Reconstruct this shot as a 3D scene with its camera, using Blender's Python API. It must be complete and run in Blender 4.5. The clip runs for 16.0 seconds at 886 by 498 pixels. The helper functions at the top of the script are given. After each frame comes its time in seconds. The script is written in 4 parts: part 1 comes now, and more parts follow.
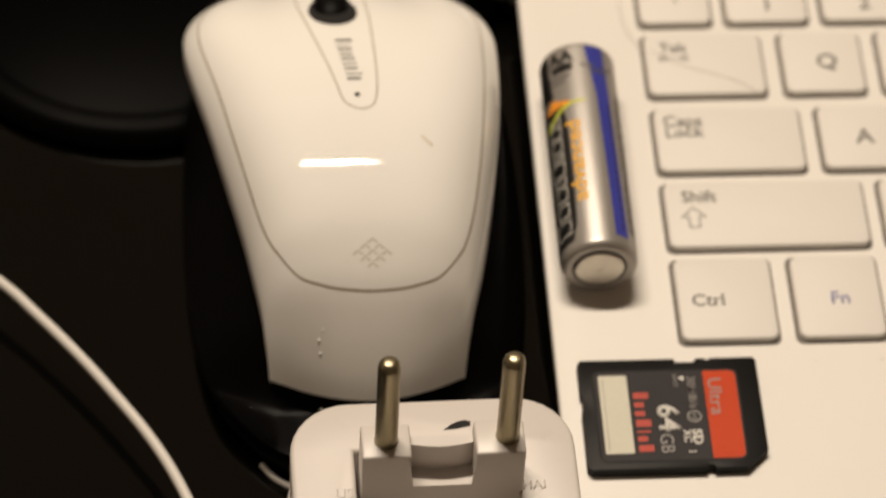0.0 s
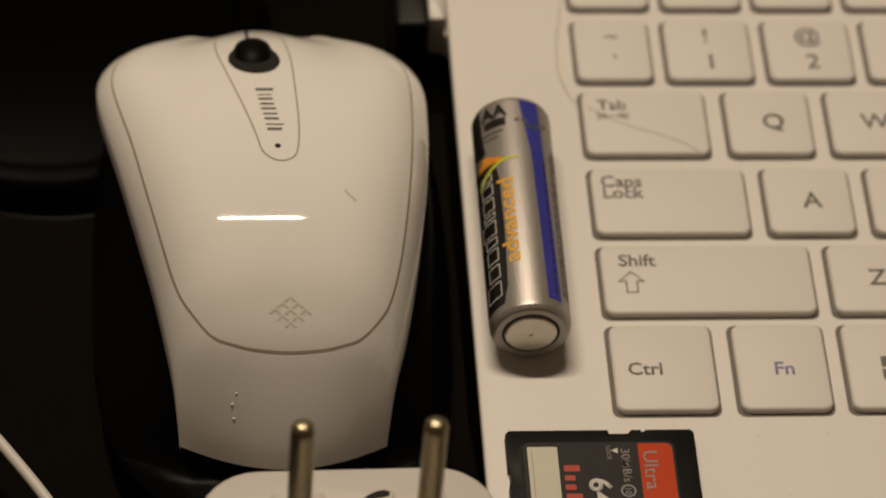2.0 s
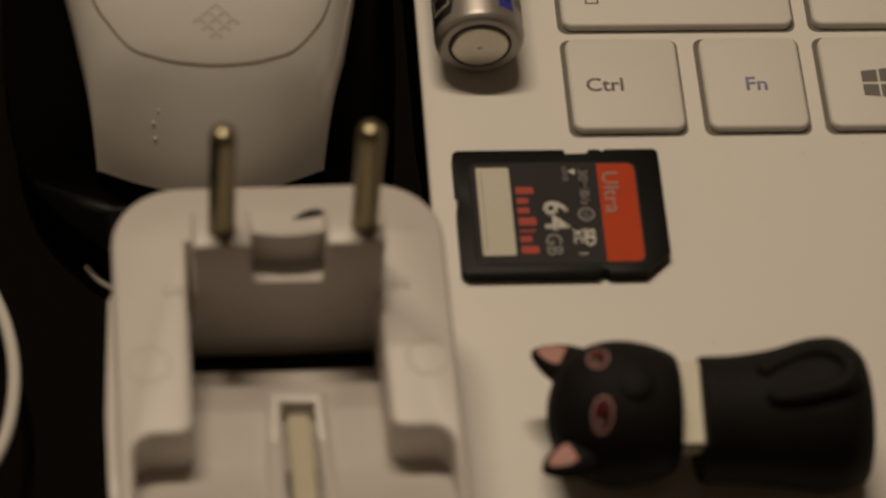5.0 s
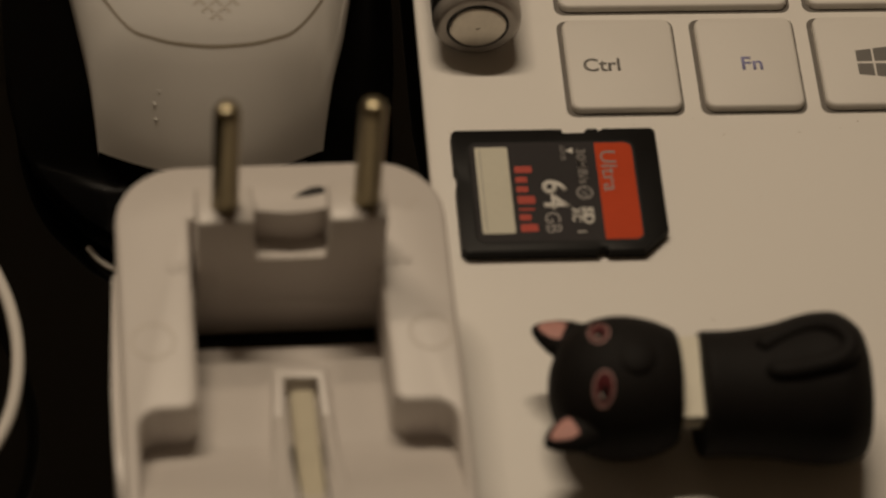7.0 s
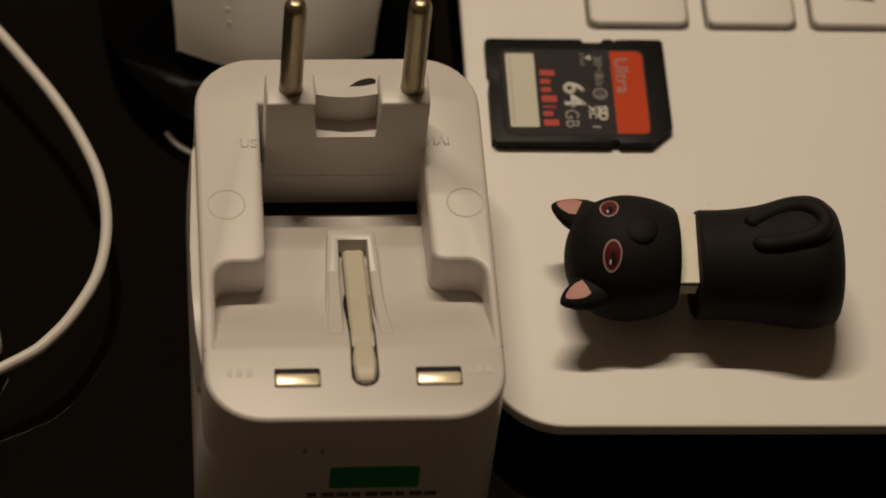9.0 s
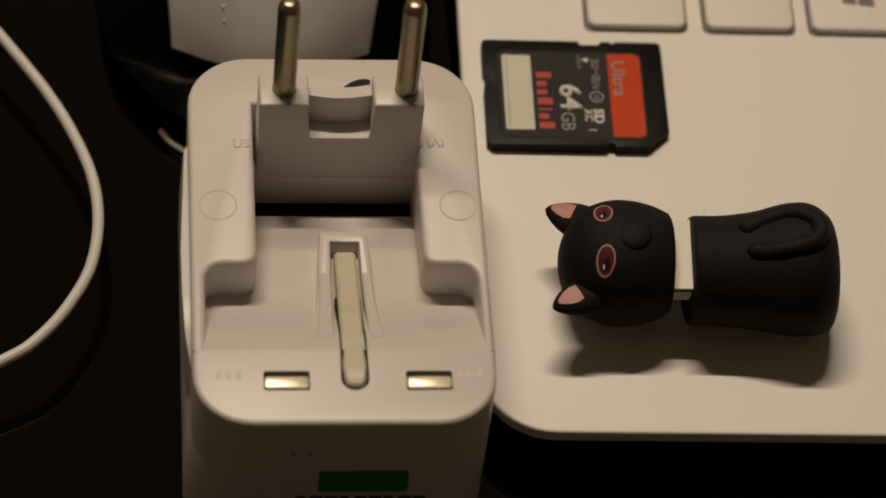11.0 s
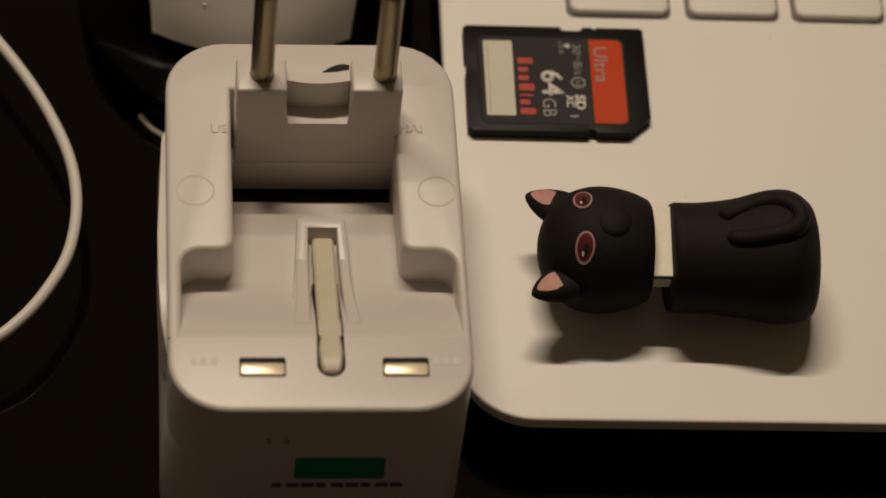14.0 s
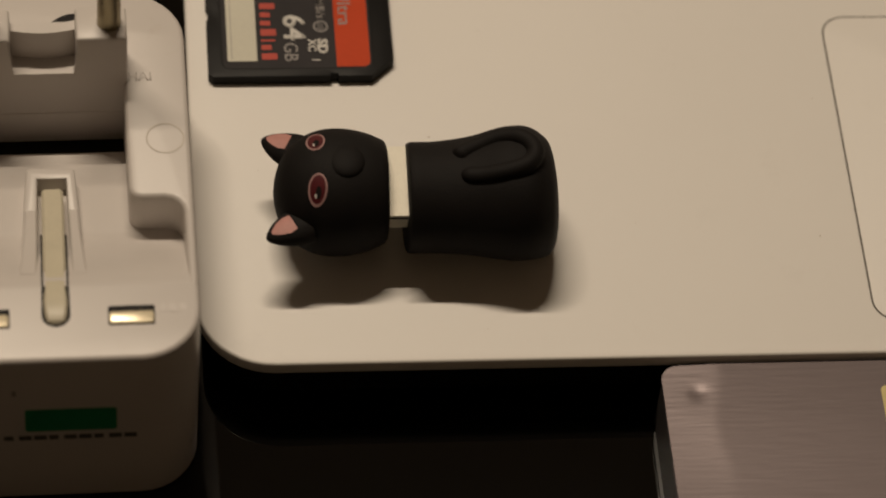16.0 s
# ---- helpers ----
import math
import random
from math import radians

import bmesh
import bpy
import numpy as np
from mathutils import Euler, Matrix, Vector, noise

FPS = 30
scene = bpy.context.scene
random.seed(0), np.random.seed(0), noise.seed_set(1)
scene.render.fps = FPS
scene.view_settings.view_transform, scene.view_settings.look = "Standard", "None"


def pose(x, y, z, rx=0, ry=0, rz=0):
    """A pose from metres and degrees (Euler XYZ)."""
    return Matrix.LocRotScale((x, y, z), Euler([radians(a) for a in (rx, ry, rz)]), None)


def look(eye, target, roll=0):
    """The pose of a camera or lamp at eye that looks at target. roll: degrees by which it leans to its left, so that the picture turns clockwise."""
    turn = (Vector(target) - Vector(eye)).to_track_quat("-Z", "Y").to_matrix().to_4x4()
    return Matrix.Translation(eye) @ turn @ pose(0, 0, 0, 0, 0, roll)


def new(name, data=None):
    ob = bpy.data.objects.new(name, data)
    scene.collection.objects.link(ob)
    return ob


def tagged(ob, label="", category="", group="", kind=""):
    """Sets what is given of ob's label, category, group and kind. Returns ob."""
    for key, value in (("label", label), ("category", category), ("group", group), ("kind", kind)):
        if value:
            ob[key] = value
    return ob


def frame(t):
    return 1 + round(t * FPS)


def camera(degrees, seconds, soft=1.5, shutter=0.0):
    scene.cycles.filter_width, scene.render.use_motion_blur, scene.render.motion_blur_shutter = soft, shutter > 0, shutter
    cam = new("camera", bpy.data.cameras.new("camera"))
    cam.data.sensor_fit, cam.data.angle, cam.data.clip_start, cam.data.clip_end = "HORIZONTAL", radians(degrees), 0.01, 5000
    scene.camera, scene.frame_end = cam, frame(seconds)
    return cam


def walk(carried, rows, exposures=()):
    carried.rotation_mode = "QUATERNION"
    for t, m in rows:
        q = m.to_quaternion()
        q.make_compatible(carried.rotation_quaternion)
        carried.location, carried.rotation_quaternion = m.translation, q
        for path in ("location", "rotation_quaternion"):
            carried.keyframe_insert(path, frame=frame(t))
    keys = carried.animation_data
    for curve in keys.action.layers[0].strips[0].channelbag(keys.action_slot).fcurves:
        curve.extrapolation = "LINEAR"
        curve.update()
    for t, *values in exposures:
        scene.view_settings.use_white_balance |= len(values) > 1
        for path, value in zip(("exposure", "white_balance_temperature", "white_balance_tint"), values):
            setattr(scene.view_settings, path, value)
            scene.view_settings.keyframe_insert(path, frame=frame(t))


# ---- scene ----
cam = camera(14.80, 16.0, soft=1.8, shutter=0.3)
cam.data.dof.use_dof = True
cam.data.dof.focus_distance, cam.data.dof.aperture_fstop = 0.565, 16.0
PATH = [
    (0, (-0.06096, -0.28831, 0.50027), (-0.02603, 0.02489, 0.11210), 3.64),
    (0.5, (-0.06114, -0.27260, 0.48179), (-0.02202, 0.04888, 0.10085), 4.61),
    (1, (-0.05580, -0.26509, 0.46851), (-0.01758, 0.06027, 0.09078), 4.49),
    (1.5, (-0.05464, -0.26974, 0.46985), (-0.01380, 0.05376, 0.09081), 5.05),
    (2, (-0.05458, -0.27217, 0.47110), (-0.01179, 0.05131, 0.09225), 5.43),
    (2.5, (-0.05011, -0.28403, 0.46669), (-0.00841, 0.04212, 0.09001), 5.35),
    (3, (-0.04625, -0.28947, 0.45988), (-0.00190, 0.02654, 0.07495), 5.88),
    (3.5, (-0.04744, -0.28773, 0.45645), (-0.00255, 0.02346, 0.06768), 5.89),
    (4, (-0.05036, -0.28445, 0.45552), (-0.00529, 0.02231, 0.06326), 5.83),
    (4.5, (-0.04389, -0.25479, 0.42431), (0.00133, 0.04778, 0.02883), 5.91),
    (6.8, (-0.04851, -0.26144, 0.42342), (-0.00079, 0.04347, 0.03002), 6.11),
    (7, (-0.04851, -0.26144, 0.42342), (0.00034, 0.04247, 0.02939), 6.11),
    (7.5, (-0.05653, -0.28686, 0.43282), (-0.00481, 0.01827, 0.04011), 5.27),
    (8, (-0.05969, -0.32526, 0.47432), (-0.01478, -0.02274, 0.07876), 5.22),
    (8.2, (-0.05969, -0.32526, 0.47432), (-0.01210, -0.02176, 0.07982), 6.12),
    (10.3, (-0.05613, -0.31919, 0.47354), (-0.01111, -0.01719, 0.07760), 7.52),
    (10.5, (-0.05613, -0.31919, 0.47354), (-0.01101, -0.01654, 0.07811), 7.52),
    (11, (-0.05563, -0.31934, 0.47335), (-0.01081, -0.01759, 0.07719), 7.58),
    (11.5, (-0.05355, -0.32011, 0.47431), (-0.00824, -0.01903, 0.07770), 7.67),
    (12, (-0.05346, -0.32031, 0.47506), (-0.00839, -0.01886, 0.07871), 7.68),
    (12.5, (-0.05084, -0.32066, 0.47387), (-0.00643, -0.01879, 0.07776), 7.66),
    (13, (-0.04993, -0.31945, 0.47384), (-0.00581, -0.01752, 0.07775), 7.75),
    (13.5, (-0.04878, -0.31977, 0.47242), (-0.00552, -0.01912, 0.07526), 7.72),
    (14, (-0.05056, -0.31798, 0.47176), (-0.00692, -0.01781, 0.07427), 7.59),
    (14.5, (-0.05064, -0.31620, 0.47208), (-0.00677, -0.01595, 0.07468), 7.55),
    (15, (-0.03872, -0.31745, 0.47233), (0.00046, -0.01682, 0.07473), 6.82),
    (15.5, (-0.01916, -0.31685, 0.47152), (0.02517, -0.01901, 0.07236), 6.94),
    (16, (-0.01630, -0.32217, 0.46771), (0.03556, -0.02499, 0.06897), 6.95),
]
EXPOSURES = [(0, 0.68, 6050, 10), (0.5, 0.50, 6090, 10), (1, 0.31, 6160, 10), (1.5, 0.13, 6240, 10), (2, 0.0, 6340, 10), (2.5, -0.13, 6400, 10), (3, -0.27, 6480, 10), (3.5, -0.32, 6550, 10),
             (4.5, -0.41, 6550, 10), (7, -0.48, 6550, 10), (8, -0.28, 6500, 10), (10.5, -0.02, 6330, 10), (14, -0.02, 6320, 10), (16, -0.03, 6290, 10)]
walk(cam, [(t, look(eye, target, roll)) for t, eye, target, roll in PATH], EXPOSURES)

# ---------------------------------------------------------------- light
CM = 0.01
LT = 1.4            # height of the laptop's deck over the table, cm
world = bpy.data.worlds.new("room_dusk")
scene.world = world
world.use_nodes = True
world.node_tree.nodes["Background"].inputs[0].default_value = (0.9, 0.75, 0.55, 1)
world.node_tree.nodes["Background"].inputs[1].default_value = 0.004
TUBE_AT = (-0.205, 0.64, 1.66)
tube_light = bpy.data.lights.new("tube_light", "AREA")
tube_light.shape, tube_light.size, tube_light.size_y = "RECTANGLE", 0.76, 0.03
tube_light.energy, tube_light.color = 21.3, (1.0, 0.815, 0.60)
tube_lamp = new("tube_light", tube_light)
tube_lamp.matrix_world = look(TUBE_AT, (TUBE_AT[0], TUBE_AT[1], 0))


# ---------------------------------------------------------------- materials
def material(name, color, rough=0.5, metal=0.0, vary=0.08, size=0.02, bump=0.0, grain=0.0006, stretch=(1, 1, 1), stain=0.0,
             stain_color=(0.2, 0.15, 0.1), coat=0.0, spec=0.5, rough_vary=0.08):
    """A surface with broad variation, fine grain and optional stains. Sizes in metres."""
    m = bpy.data.materials.new(name)
    m.use_nodes = True
    n, l = m.node_tree.nodes, m.node_tree.links
    b = n["Principled BSDF"]
    b.inputs["Metallic"].default_value = metal
    b.inputs["Coat Weight"].default_value = coat
    b.inputs["Coat Roughness"].default_value = 0.06
    b.inputs["Specular IOR Level"].default_value = spec
    co = n.new("ShaderNodeTexCoord")
    mp = n.new("ShaderNodeMapping")
    mp.inputs["Scale"].default_value = stretch
    l.new(co.outputs["Object"], mp.inputs["Vector"])
    broad = n.new("ShaderNodeTexNoise")
    broad.inputs["Scale"].default_value = 1 / size
    broad.inputs["Detail"].default_value = 5
    fine = n.new("ShaderNodeTexNoise")
    fine.inputs["Scale"].default_value = 1 / grain
    fine.inputs["Detail"].default_value = 3
    for t in (broad, fine):
        l.new(mp.outputs[0], t.inputs["Vector"])
    both = n.new("ShaderNodeMix")
    both.inputs[0].default_value = 0.4
    l.new(broad.outputs["Fac"], both.inputs[2])
    l.new(fine.outputs["Fac"], both.inputs[3])
    ramp = n.new("ShaderNodeValToRGB")
    ramp.color_ramp.elements[0].position, ramp.color_ramp.elements[1].position = 0.3, 0.7
    ramp.color_ramp.elements[0].color = (*[max(0, c * (1 - vary)) for c in color], 1)
    ramp.color_ramp.elements[1].color = (*[min(1, c * (1 + vary)) for c in color], 1)
    l.new(both.outputs[0], ramp.inputs[0])
    out = ramp.outputs[0]
    if stain:
        spots = n.new("ShaderNodeTexNoise")
        spots.inputs["Scale"].default_value = 1 / (size * 0.35)
        spots.inputs["Detail"].default_value = 8
        spots.inputs["Roughness"].default_value = 0.7
        l.new(mp.outputs[0], spots.inputs["Vector"])
        pick = n.new("ShaderNodeMapRange")
        pick.inputs["From Min"].default_value, pick.inputs["From Max"].default_value = 0.6, 0.75
        pick.inputs["To Max"].default_value = stain
        l.new(spots.outputs["Fac"], pick.inputs["Value"])
        mix = n.new("ShaderNodeMix")
        mix.data_type = "RGBA"
        mix.inputs[7].default_value = (*stain_color, 1)
        l.new(pick.outputs[0], mix.inputs[0])
        l.new(out, mix.inputs[6])
        out = mix.outputs[2]
    l.new(out, b.inputs["Base Color"])
    rr = n.new("ShaderNodeMapRange")
    rr.inputs["To Min"].default_value, rr.inputs["To Max"].default_value = max(0.02, rough - rough_vary), min(1, rough + rough_vary)
    l.new(both.outputs[0], rr.inputs["Value"])
    l.new(rr.outputs[0], b.inputs["Roughness"])
    if bump:
        bp = n.new("ShaderNodeBump")
        bp.inputs["Strength"].default_value = bump
        bp.inputs["Distance"].default_value = 0.0002
        l.new(fine.outputs["Fac"], bp.inputs["Height"])
        l.new(bp.outputs[0], b.inputs["Normal"])
    return m


M_TABLE = material("black_lacquer", (0.0010, 0.0009, 0.0008), 0.022, 0, 0.12, 0.06, grain=0.012, spec=0.6, rough_vary=0.003)
M_DECK = material("white_deck_paint", (0.78, 0.75, 0.71), 0.42, 0, 0.025, 0.05, 0.22, 0.0002, stain=0.06)
M_KEY = material("white_key_plastic", (0.75, 0.72, 0.68), 0.48, 0, 0.025, 0.03, 0.15, 0.0003, stain=0.06)
M_WELL = material("grey_key_gap", (0.16, 0.145, 0.13), 0.7, 0, 0.15, 0.01)
M_BLACKPL = material("black_plastic", (0.005, 0.0045, 0.0045), 0.4, 0, 0.2, 0.02, 0.1, spec=0.2)
M_LEGEND = material("grey_legend_ink", (0.16, 0.15, 0.14), 0.6, 0, 0.1)
M_LEGBLUE = material("blue_legend_ink", (0.24, 0.24, 0.45), 0.6, 0, 0.1)
M_MOUSE = material("white_gloss_plastic", (0.89, 0.87, 0.835), 0.045, 0, 0.012, 0.03, 0.0, coat=0.0, rough_vary=0.015)
M_SEAM = material("seam_shadow_gap", (0.36, 0.31, 0.24), 0.7, 0, 0.2)
M_RUBBER = material("black_rubber", (0.014, 0.013, 0.013), 0.42, 0, 0.2, 0.01, 0.2, 0.0003)
M_WHEEL = material("black_wheel_rubber", (0.003, 0.0028, 0.003), 0.45, 0, 0.2, 0.004, 0.1, 0.0004, (1, 0.1, 0.1), spec=0.06)
M_MBASE = material("black_mouse_base", (0.0024, 0.0022, 0.0022), 0.30, 0, 0.2, 0.02, 0.03, 0.0004, spec=0.03)
M_SILVER = material("brushed_silver_foil", (0.40, 0.375, 0.35), 0.40, 0.60, 0.08, 0.012, 0.12, 0.0004, (1, 0.1, 1))
M_STEEL = material("battery_end_steel", (0.66, 0.62, 0.55), 0.33, 0.85, 0.1, 0.003, 0.1)
M_BBLACK = material("battery_black_print", (0.014, 0.013, 0.013), 0.3, 0.1, 0.15, 0.01)
M_BLUE = material("battery_blue_print", (0.065, 0.075, 0.47), 0.3, 0.3, 0.12, 0.01)
M_AMBER = material("amber_print", (0.86, 0.46, 0.05), 0.4, 0.0, 0.1)
M_ORANGE = material("orange_print", (0.80, 0.30, 0.02), 0.4, 0.0, 0.1)
M_LIME = material("lime_print", (0.62, 0.68, 0.06), 0.4, 0.1, 0.1)
M_GREYINK = material("dark_grey_print", (0.09, 0.085, 0.08), 0.5, 0, 0.1)
M_SD = material("black_card_plastic", (0.007, 0.0066, 0.0066), 0.45, 0, 0.2, 0.01, 0.25, 0.0003, spec=0.16)
M_SDLAB = material("charcoal_label", (0.025, 0.022, 0.024), 0.38, 0, 0.1, 0.01, stain=0.05, spec=0.2)
M_SDRED = material("red_label", (0.53, 0.052, 0.006), 0.4, 0, 0.08, 0.01, spec=0.2)
M_SDWHITE = material("ivory_write_field", (0.62, 0.60, 0.50), 0.55, 0, 0.05, 0.01)
M_REDINK = material("red_ink", (0.46, 0.035, 0.012), 0.5, 0, 0.1)
M_WHITEINK = material("white_ink", (0.68, 0.66, 0.62), 0.5, 0, 0.1)
M_DIMINK = material("dim_grey_ink", (0.28, 0.26, 0.25), 0.5, 0, 0.1)
M_ADAPT = material("white_adapter_plastic", (0.64, 0.60, 0.57), 0.36, 0, 0.02, 0.02, 0.08, 0.0003, stain=0.18, stain_color=(0.42, 0.34, 0.25))
M_ADFRONT = material("adapter_side_plastic", (0.66, 0.60, 0.57), 0.42, 0, 0.03, 0.02, 0.15, 0.0003, stain=0.08, stain_color=(0.4, 0.3, 0.25))
M_PIN = material("aged_nickel_pin", (0.30, 0.26, 0.17), 0.30, 0.9, 0.2, 0.006, 0.2, 0.0004, (1, 1, 0.15), stain=0.5, stain_color=(0.16, 0.13, 0.08))
M_BRASS = material("bright_brass", (0.90, 0.80, 0.58), 0.32, 0.45, 0.1, 0.003, 0.1)
M_EARTH = material("yellowed_plastic_pin", (0.62, 0.57, 0.44), 0.42, 0, 0.08, 0.006, 0.1, 0.0004, stain=0.3, stain_color=(0.5, 0.38, 0.14))
M_HOLE = material("dark_hole", (0.006, 0.005, 0.005), 0.8, 0, 0.2)
M_RING = material("browned_moulding", (0.57, 0.52, 0.46), 0.45, 0, 0.12, 0.003, 0.1, 0.0003)
M_GREEN = material("green_sticker", (0.012, 0.24, 0.09), 0.5, 0, 0.1, 0.004)
M_CAT = material("matte_black_rubber", (0.0075, 0.0062, 0.0058), 0.7, 0, 0.2, 0.008, 0.35, 0.0003, spec=0.22)
M_PINK = material("pink_ear_paint", (0.52, 0.25, 0.22), 0.55, 0, 0.1, 0.003)
M_EYERIM = material("mauve_eye_ring", (0.40, 0.24, 0.23), 0.55, 0, 0.1, 0.003)
M_EYE = material("dark_red_eye", (0.085, 0.010, 0.014), 0.35, 0, 0.15, 0.003)
M_CHROME = material("usb_plug_metal", (0.80, 0.76, 0.64), 0.42, 0.1, 0.08, 0.004, 0.1, 0.0003, (1, 0.2, 1))
M_CABLE = material("white_cable_sheath", (0.66, 0.63, 0.59), 0.40, 0, 0.03, 0.02, 0.05)
M_DRIVE = material("brushed_aluminium", (0.165, 0.135, 0.138), 0.36, 0.5, 0.06, 0.02, 0.12, 0.0006, (0.08, 1, 1))
M_DRIVESIDE = material("cast_aluminium", (0.10, 0.09, 0.09), 0.5, 0.7, 0.15, 0.01, 0.2)
M_YELLOW = material("pale_yellow_label", (0.62, 0.52, 0.22), 0.5, 0, 0.1, 0.01)
M_HAIR = material("fine_hair", (0.30, 0.24, 0.19), 0.5)
M_CRUMB = material("dust_crumb", (0.30, 0.22, 0.13), 0.8, 0, 0.2, 0.002)
M_STAND = material("black_gloss_stand", (0.0011, 0.0010, 0.0009), 0.36, 0, 0.2, 0.03, spec=0.012)
M_CEIL = material("white_ceiling_paint", (0.80, 0.78, 0.73), 0.85, 0, 0.03, 0.4, 0.2, 0.004)
M_WALL = material("plain_wall_paint", (0.60, 0.53, 0.44), 0.85, 0, 0.05, 0.4, 0.2, 0.004)
M_FLOOR = material("brown_floor", (0.16, 0.11, 0.07), 0.5, 0, 0.15, 0.3, 0.1, 0.004)


# ---------------------------------------------------------------- building helpers, in centimetres
def thing(name, at, label, category, group="", shift=(0, 0), turn=0.0, along=1.0):
    """A thing's Empty at its base. shift, turn and along (its length in y) set the finished thing in its place."""
    ob = new(name)
    ob.empty_display_size = 0.01
    ob.location = [(at[0] + shift[0]) * CM, (at[1] + shift[1]) * CM, at[2] * CM]
    ob.rotation_euler.z = radians(turn)
    ob.scale.y = along
    ob["at"] = list(at)
    return tagged(ob, label, category, group)


def base_of(ob):
    at = Vector((0, 0, 0))
    while ob is not None:
        if "at" in ob:
            at += Vector(ob["at"])
        ob = ob.parent
    return at


def part(name, bm, mat, parent, label="", smooth=True, sharp=40, kind=""):
    """Links a bmesh, given in centimetres of the place, as one mesh under a thing or a part."""
    bmesh.ops.recalc_face_normals(bm, faces=bm.faces[:])
    off = base_of(parent)
    for v in bm.verts:
        v.co = (v.co - off) * CM
    if smooth:
        for f in bm.faces:
            f.smooth = True
        limit = radians(sharp)
        for e in bm.edges:
            if len(e.link_faces) == 2 and e.calc_face_angle(0) > limit:
                e.smooth = False
    me = bpy.data.meshes.new(name)
    bm.to_mesh(me)
    bm.free()
    me.materials.append(mat)
    ob = new(name, me)
    ob.parent = parent
    return tagged(ob, label, kind=kind)


def arc(cx, cy, r, a0, a1, n):
    return [(cx + r * math.cos(radians(a0 + (a1 - a0) * i / n)), cy + r * math.sin(radians(a0 + (a1 - a0) * i / n))) for i in range(n + 1)]


def round_rect(x0, y0, x1, y1, r, n=6):
    """A closed outline, counter-clockwise. r: one radius, or four from the lower left corner on."""
    a, b, c, d = r if isinstance(r, (tuple, list)) else (r,) * 4
    return (arc(x0 + a, y0 + a, a, 180, 270, n) + arc(x1 - b, y0 + b, b, 270, 360, n)
            + arc(x1 - c, y1 - c, c, 0, 90, n) + arc(x0 + d, y1 - d, d, 90, 180, n))


def inset(outline, d):
    """The outline moved inwards by d."""
    n, out = len(outline), []
    for i in range(n):
        p, q, s = Vector(outline[i - 1]), Vector(outline[i]), Vector(outline[(i + 1) % n])
        e, f = q - p, s - q
        if e.length < 1e-6:
            e = f
        if f.length < 1e-6:
            f = e
        e.normalize(), f.normalize()
        u = Vector((-e.y, e.x)) + Vector((-f.y, f.x))
        u.normalize()
        k = max(0.45, u.dot(Vector((-e.y, e.x))))
        out.append(tuple(q + u * d / k))
    return out


def rings(bm, loops, cap0=True, cap1=True, closed=True):
    """Skins a row of loops of equally many points."""
    vs = [[bm.verts.new(p) for p in loop] for loop in loops]
    n = len(vs[0])
    for a, b in zip(vs, vs[1:]):
        for i in range(n if closed else n - 1):
            j = (i + 1) % n
            bm.faces.new((a[i], a[j], b[j], b[i]))
    if cap0:
        bm.faces.new(vs[0][::-1])
    if cap1:
        bm.faces.new(vs[-1])
    return vs


def prism(bm, outline, z0, z1, bevel=0.0, steps=3, low=0.0):
    """An upright slab with a rounded upper (and lower) edge."""
    loops = []
    if low:
        loops = [[(x, y, z0 + low * (1 - math.cos(radians(90 * i / steps)))) for x, y in inset(outline, low * (1 - math.sin(radians(90 * i / steps))))]
                 for i in range(steps)]
        loops.append([(x, y, z0 + low) for x, y in outline])
    else:
        loops.append([(x, y, z0) for x, y in outline])
    if bevel:
        for i in range(steps + 1):
            a = radians(90 * i / steps)
            loops.append([(x, y, z1 - bevel * (1 - math.sin(a))) for x, y in inset(outline, bevel * (1 - math.cos(a)))])
    else:
        loops.append([(x, y, z1) for x, y in outline])
    rings(bm, loops)
    return bm


def slab(outline, z0, z1, bevel=0.0, steps=3, low=0.0):
    return prism(bmesh.new(), outline, z0, z1, bevel, steps, low)


def box(bm, x0, y0, z0, x1, y1, z1, bevel=0.0, r=0.0):
    return prism(bm, round_rect(x0, y0, x1, y1, max(r, 0.001), 3 if r else 1), z0, z1, bevel, 2)


def tube(bm, points, r, n=10, closed=False, taper=None):
    """A round tube along points."""
    pts = [Vector(p) for p in points]
    loops, side = [], None
    for i, p in enumerate(pts):
        d = (pts[min(i + 1, len(pts) - 1)] - pts[max(i - 1, 0)]).normalized()
        if side is None:
            side = d.orthogonal().normalized()
        side = (side - d * side.dot(d)).normalized()
        up = d.cross(side)
        k = r * (taper(i / (len(pts) - 1)) if taper else 1)
        loops.append([tuple(p + (side * math.cos(2 * math.pi * j / n) + up * math.sin(2 * math.pi * j / n)) * k) for j in range(n)])
    rings(bm, loops)
    return bm


def smooth_line(points, per=8):
    """A Catmull-Rom line through points."""
    p = [Vector(q) for q in points]
    p = [2 * p[0] - p[1]] + p + [2 * p[-1] - p[-2]]
    out = []
    for i in range(1, len(p) - 2):
        for k in range(per):
            t = k / per
            out.append(0.5 * (2 * p[i] + (p[i + 1] - p[i - 1]) * t + (2 * p[i - 1] - 5 * p[i] + 4 * p[i + 1] - p[i + 2]) * t ** 2
                              + (3 * p[i] - p[i - 1] - 3 * p[i + 1] + p[i + 2]) * t ** 3))
    out.append(p[-2])
    return out


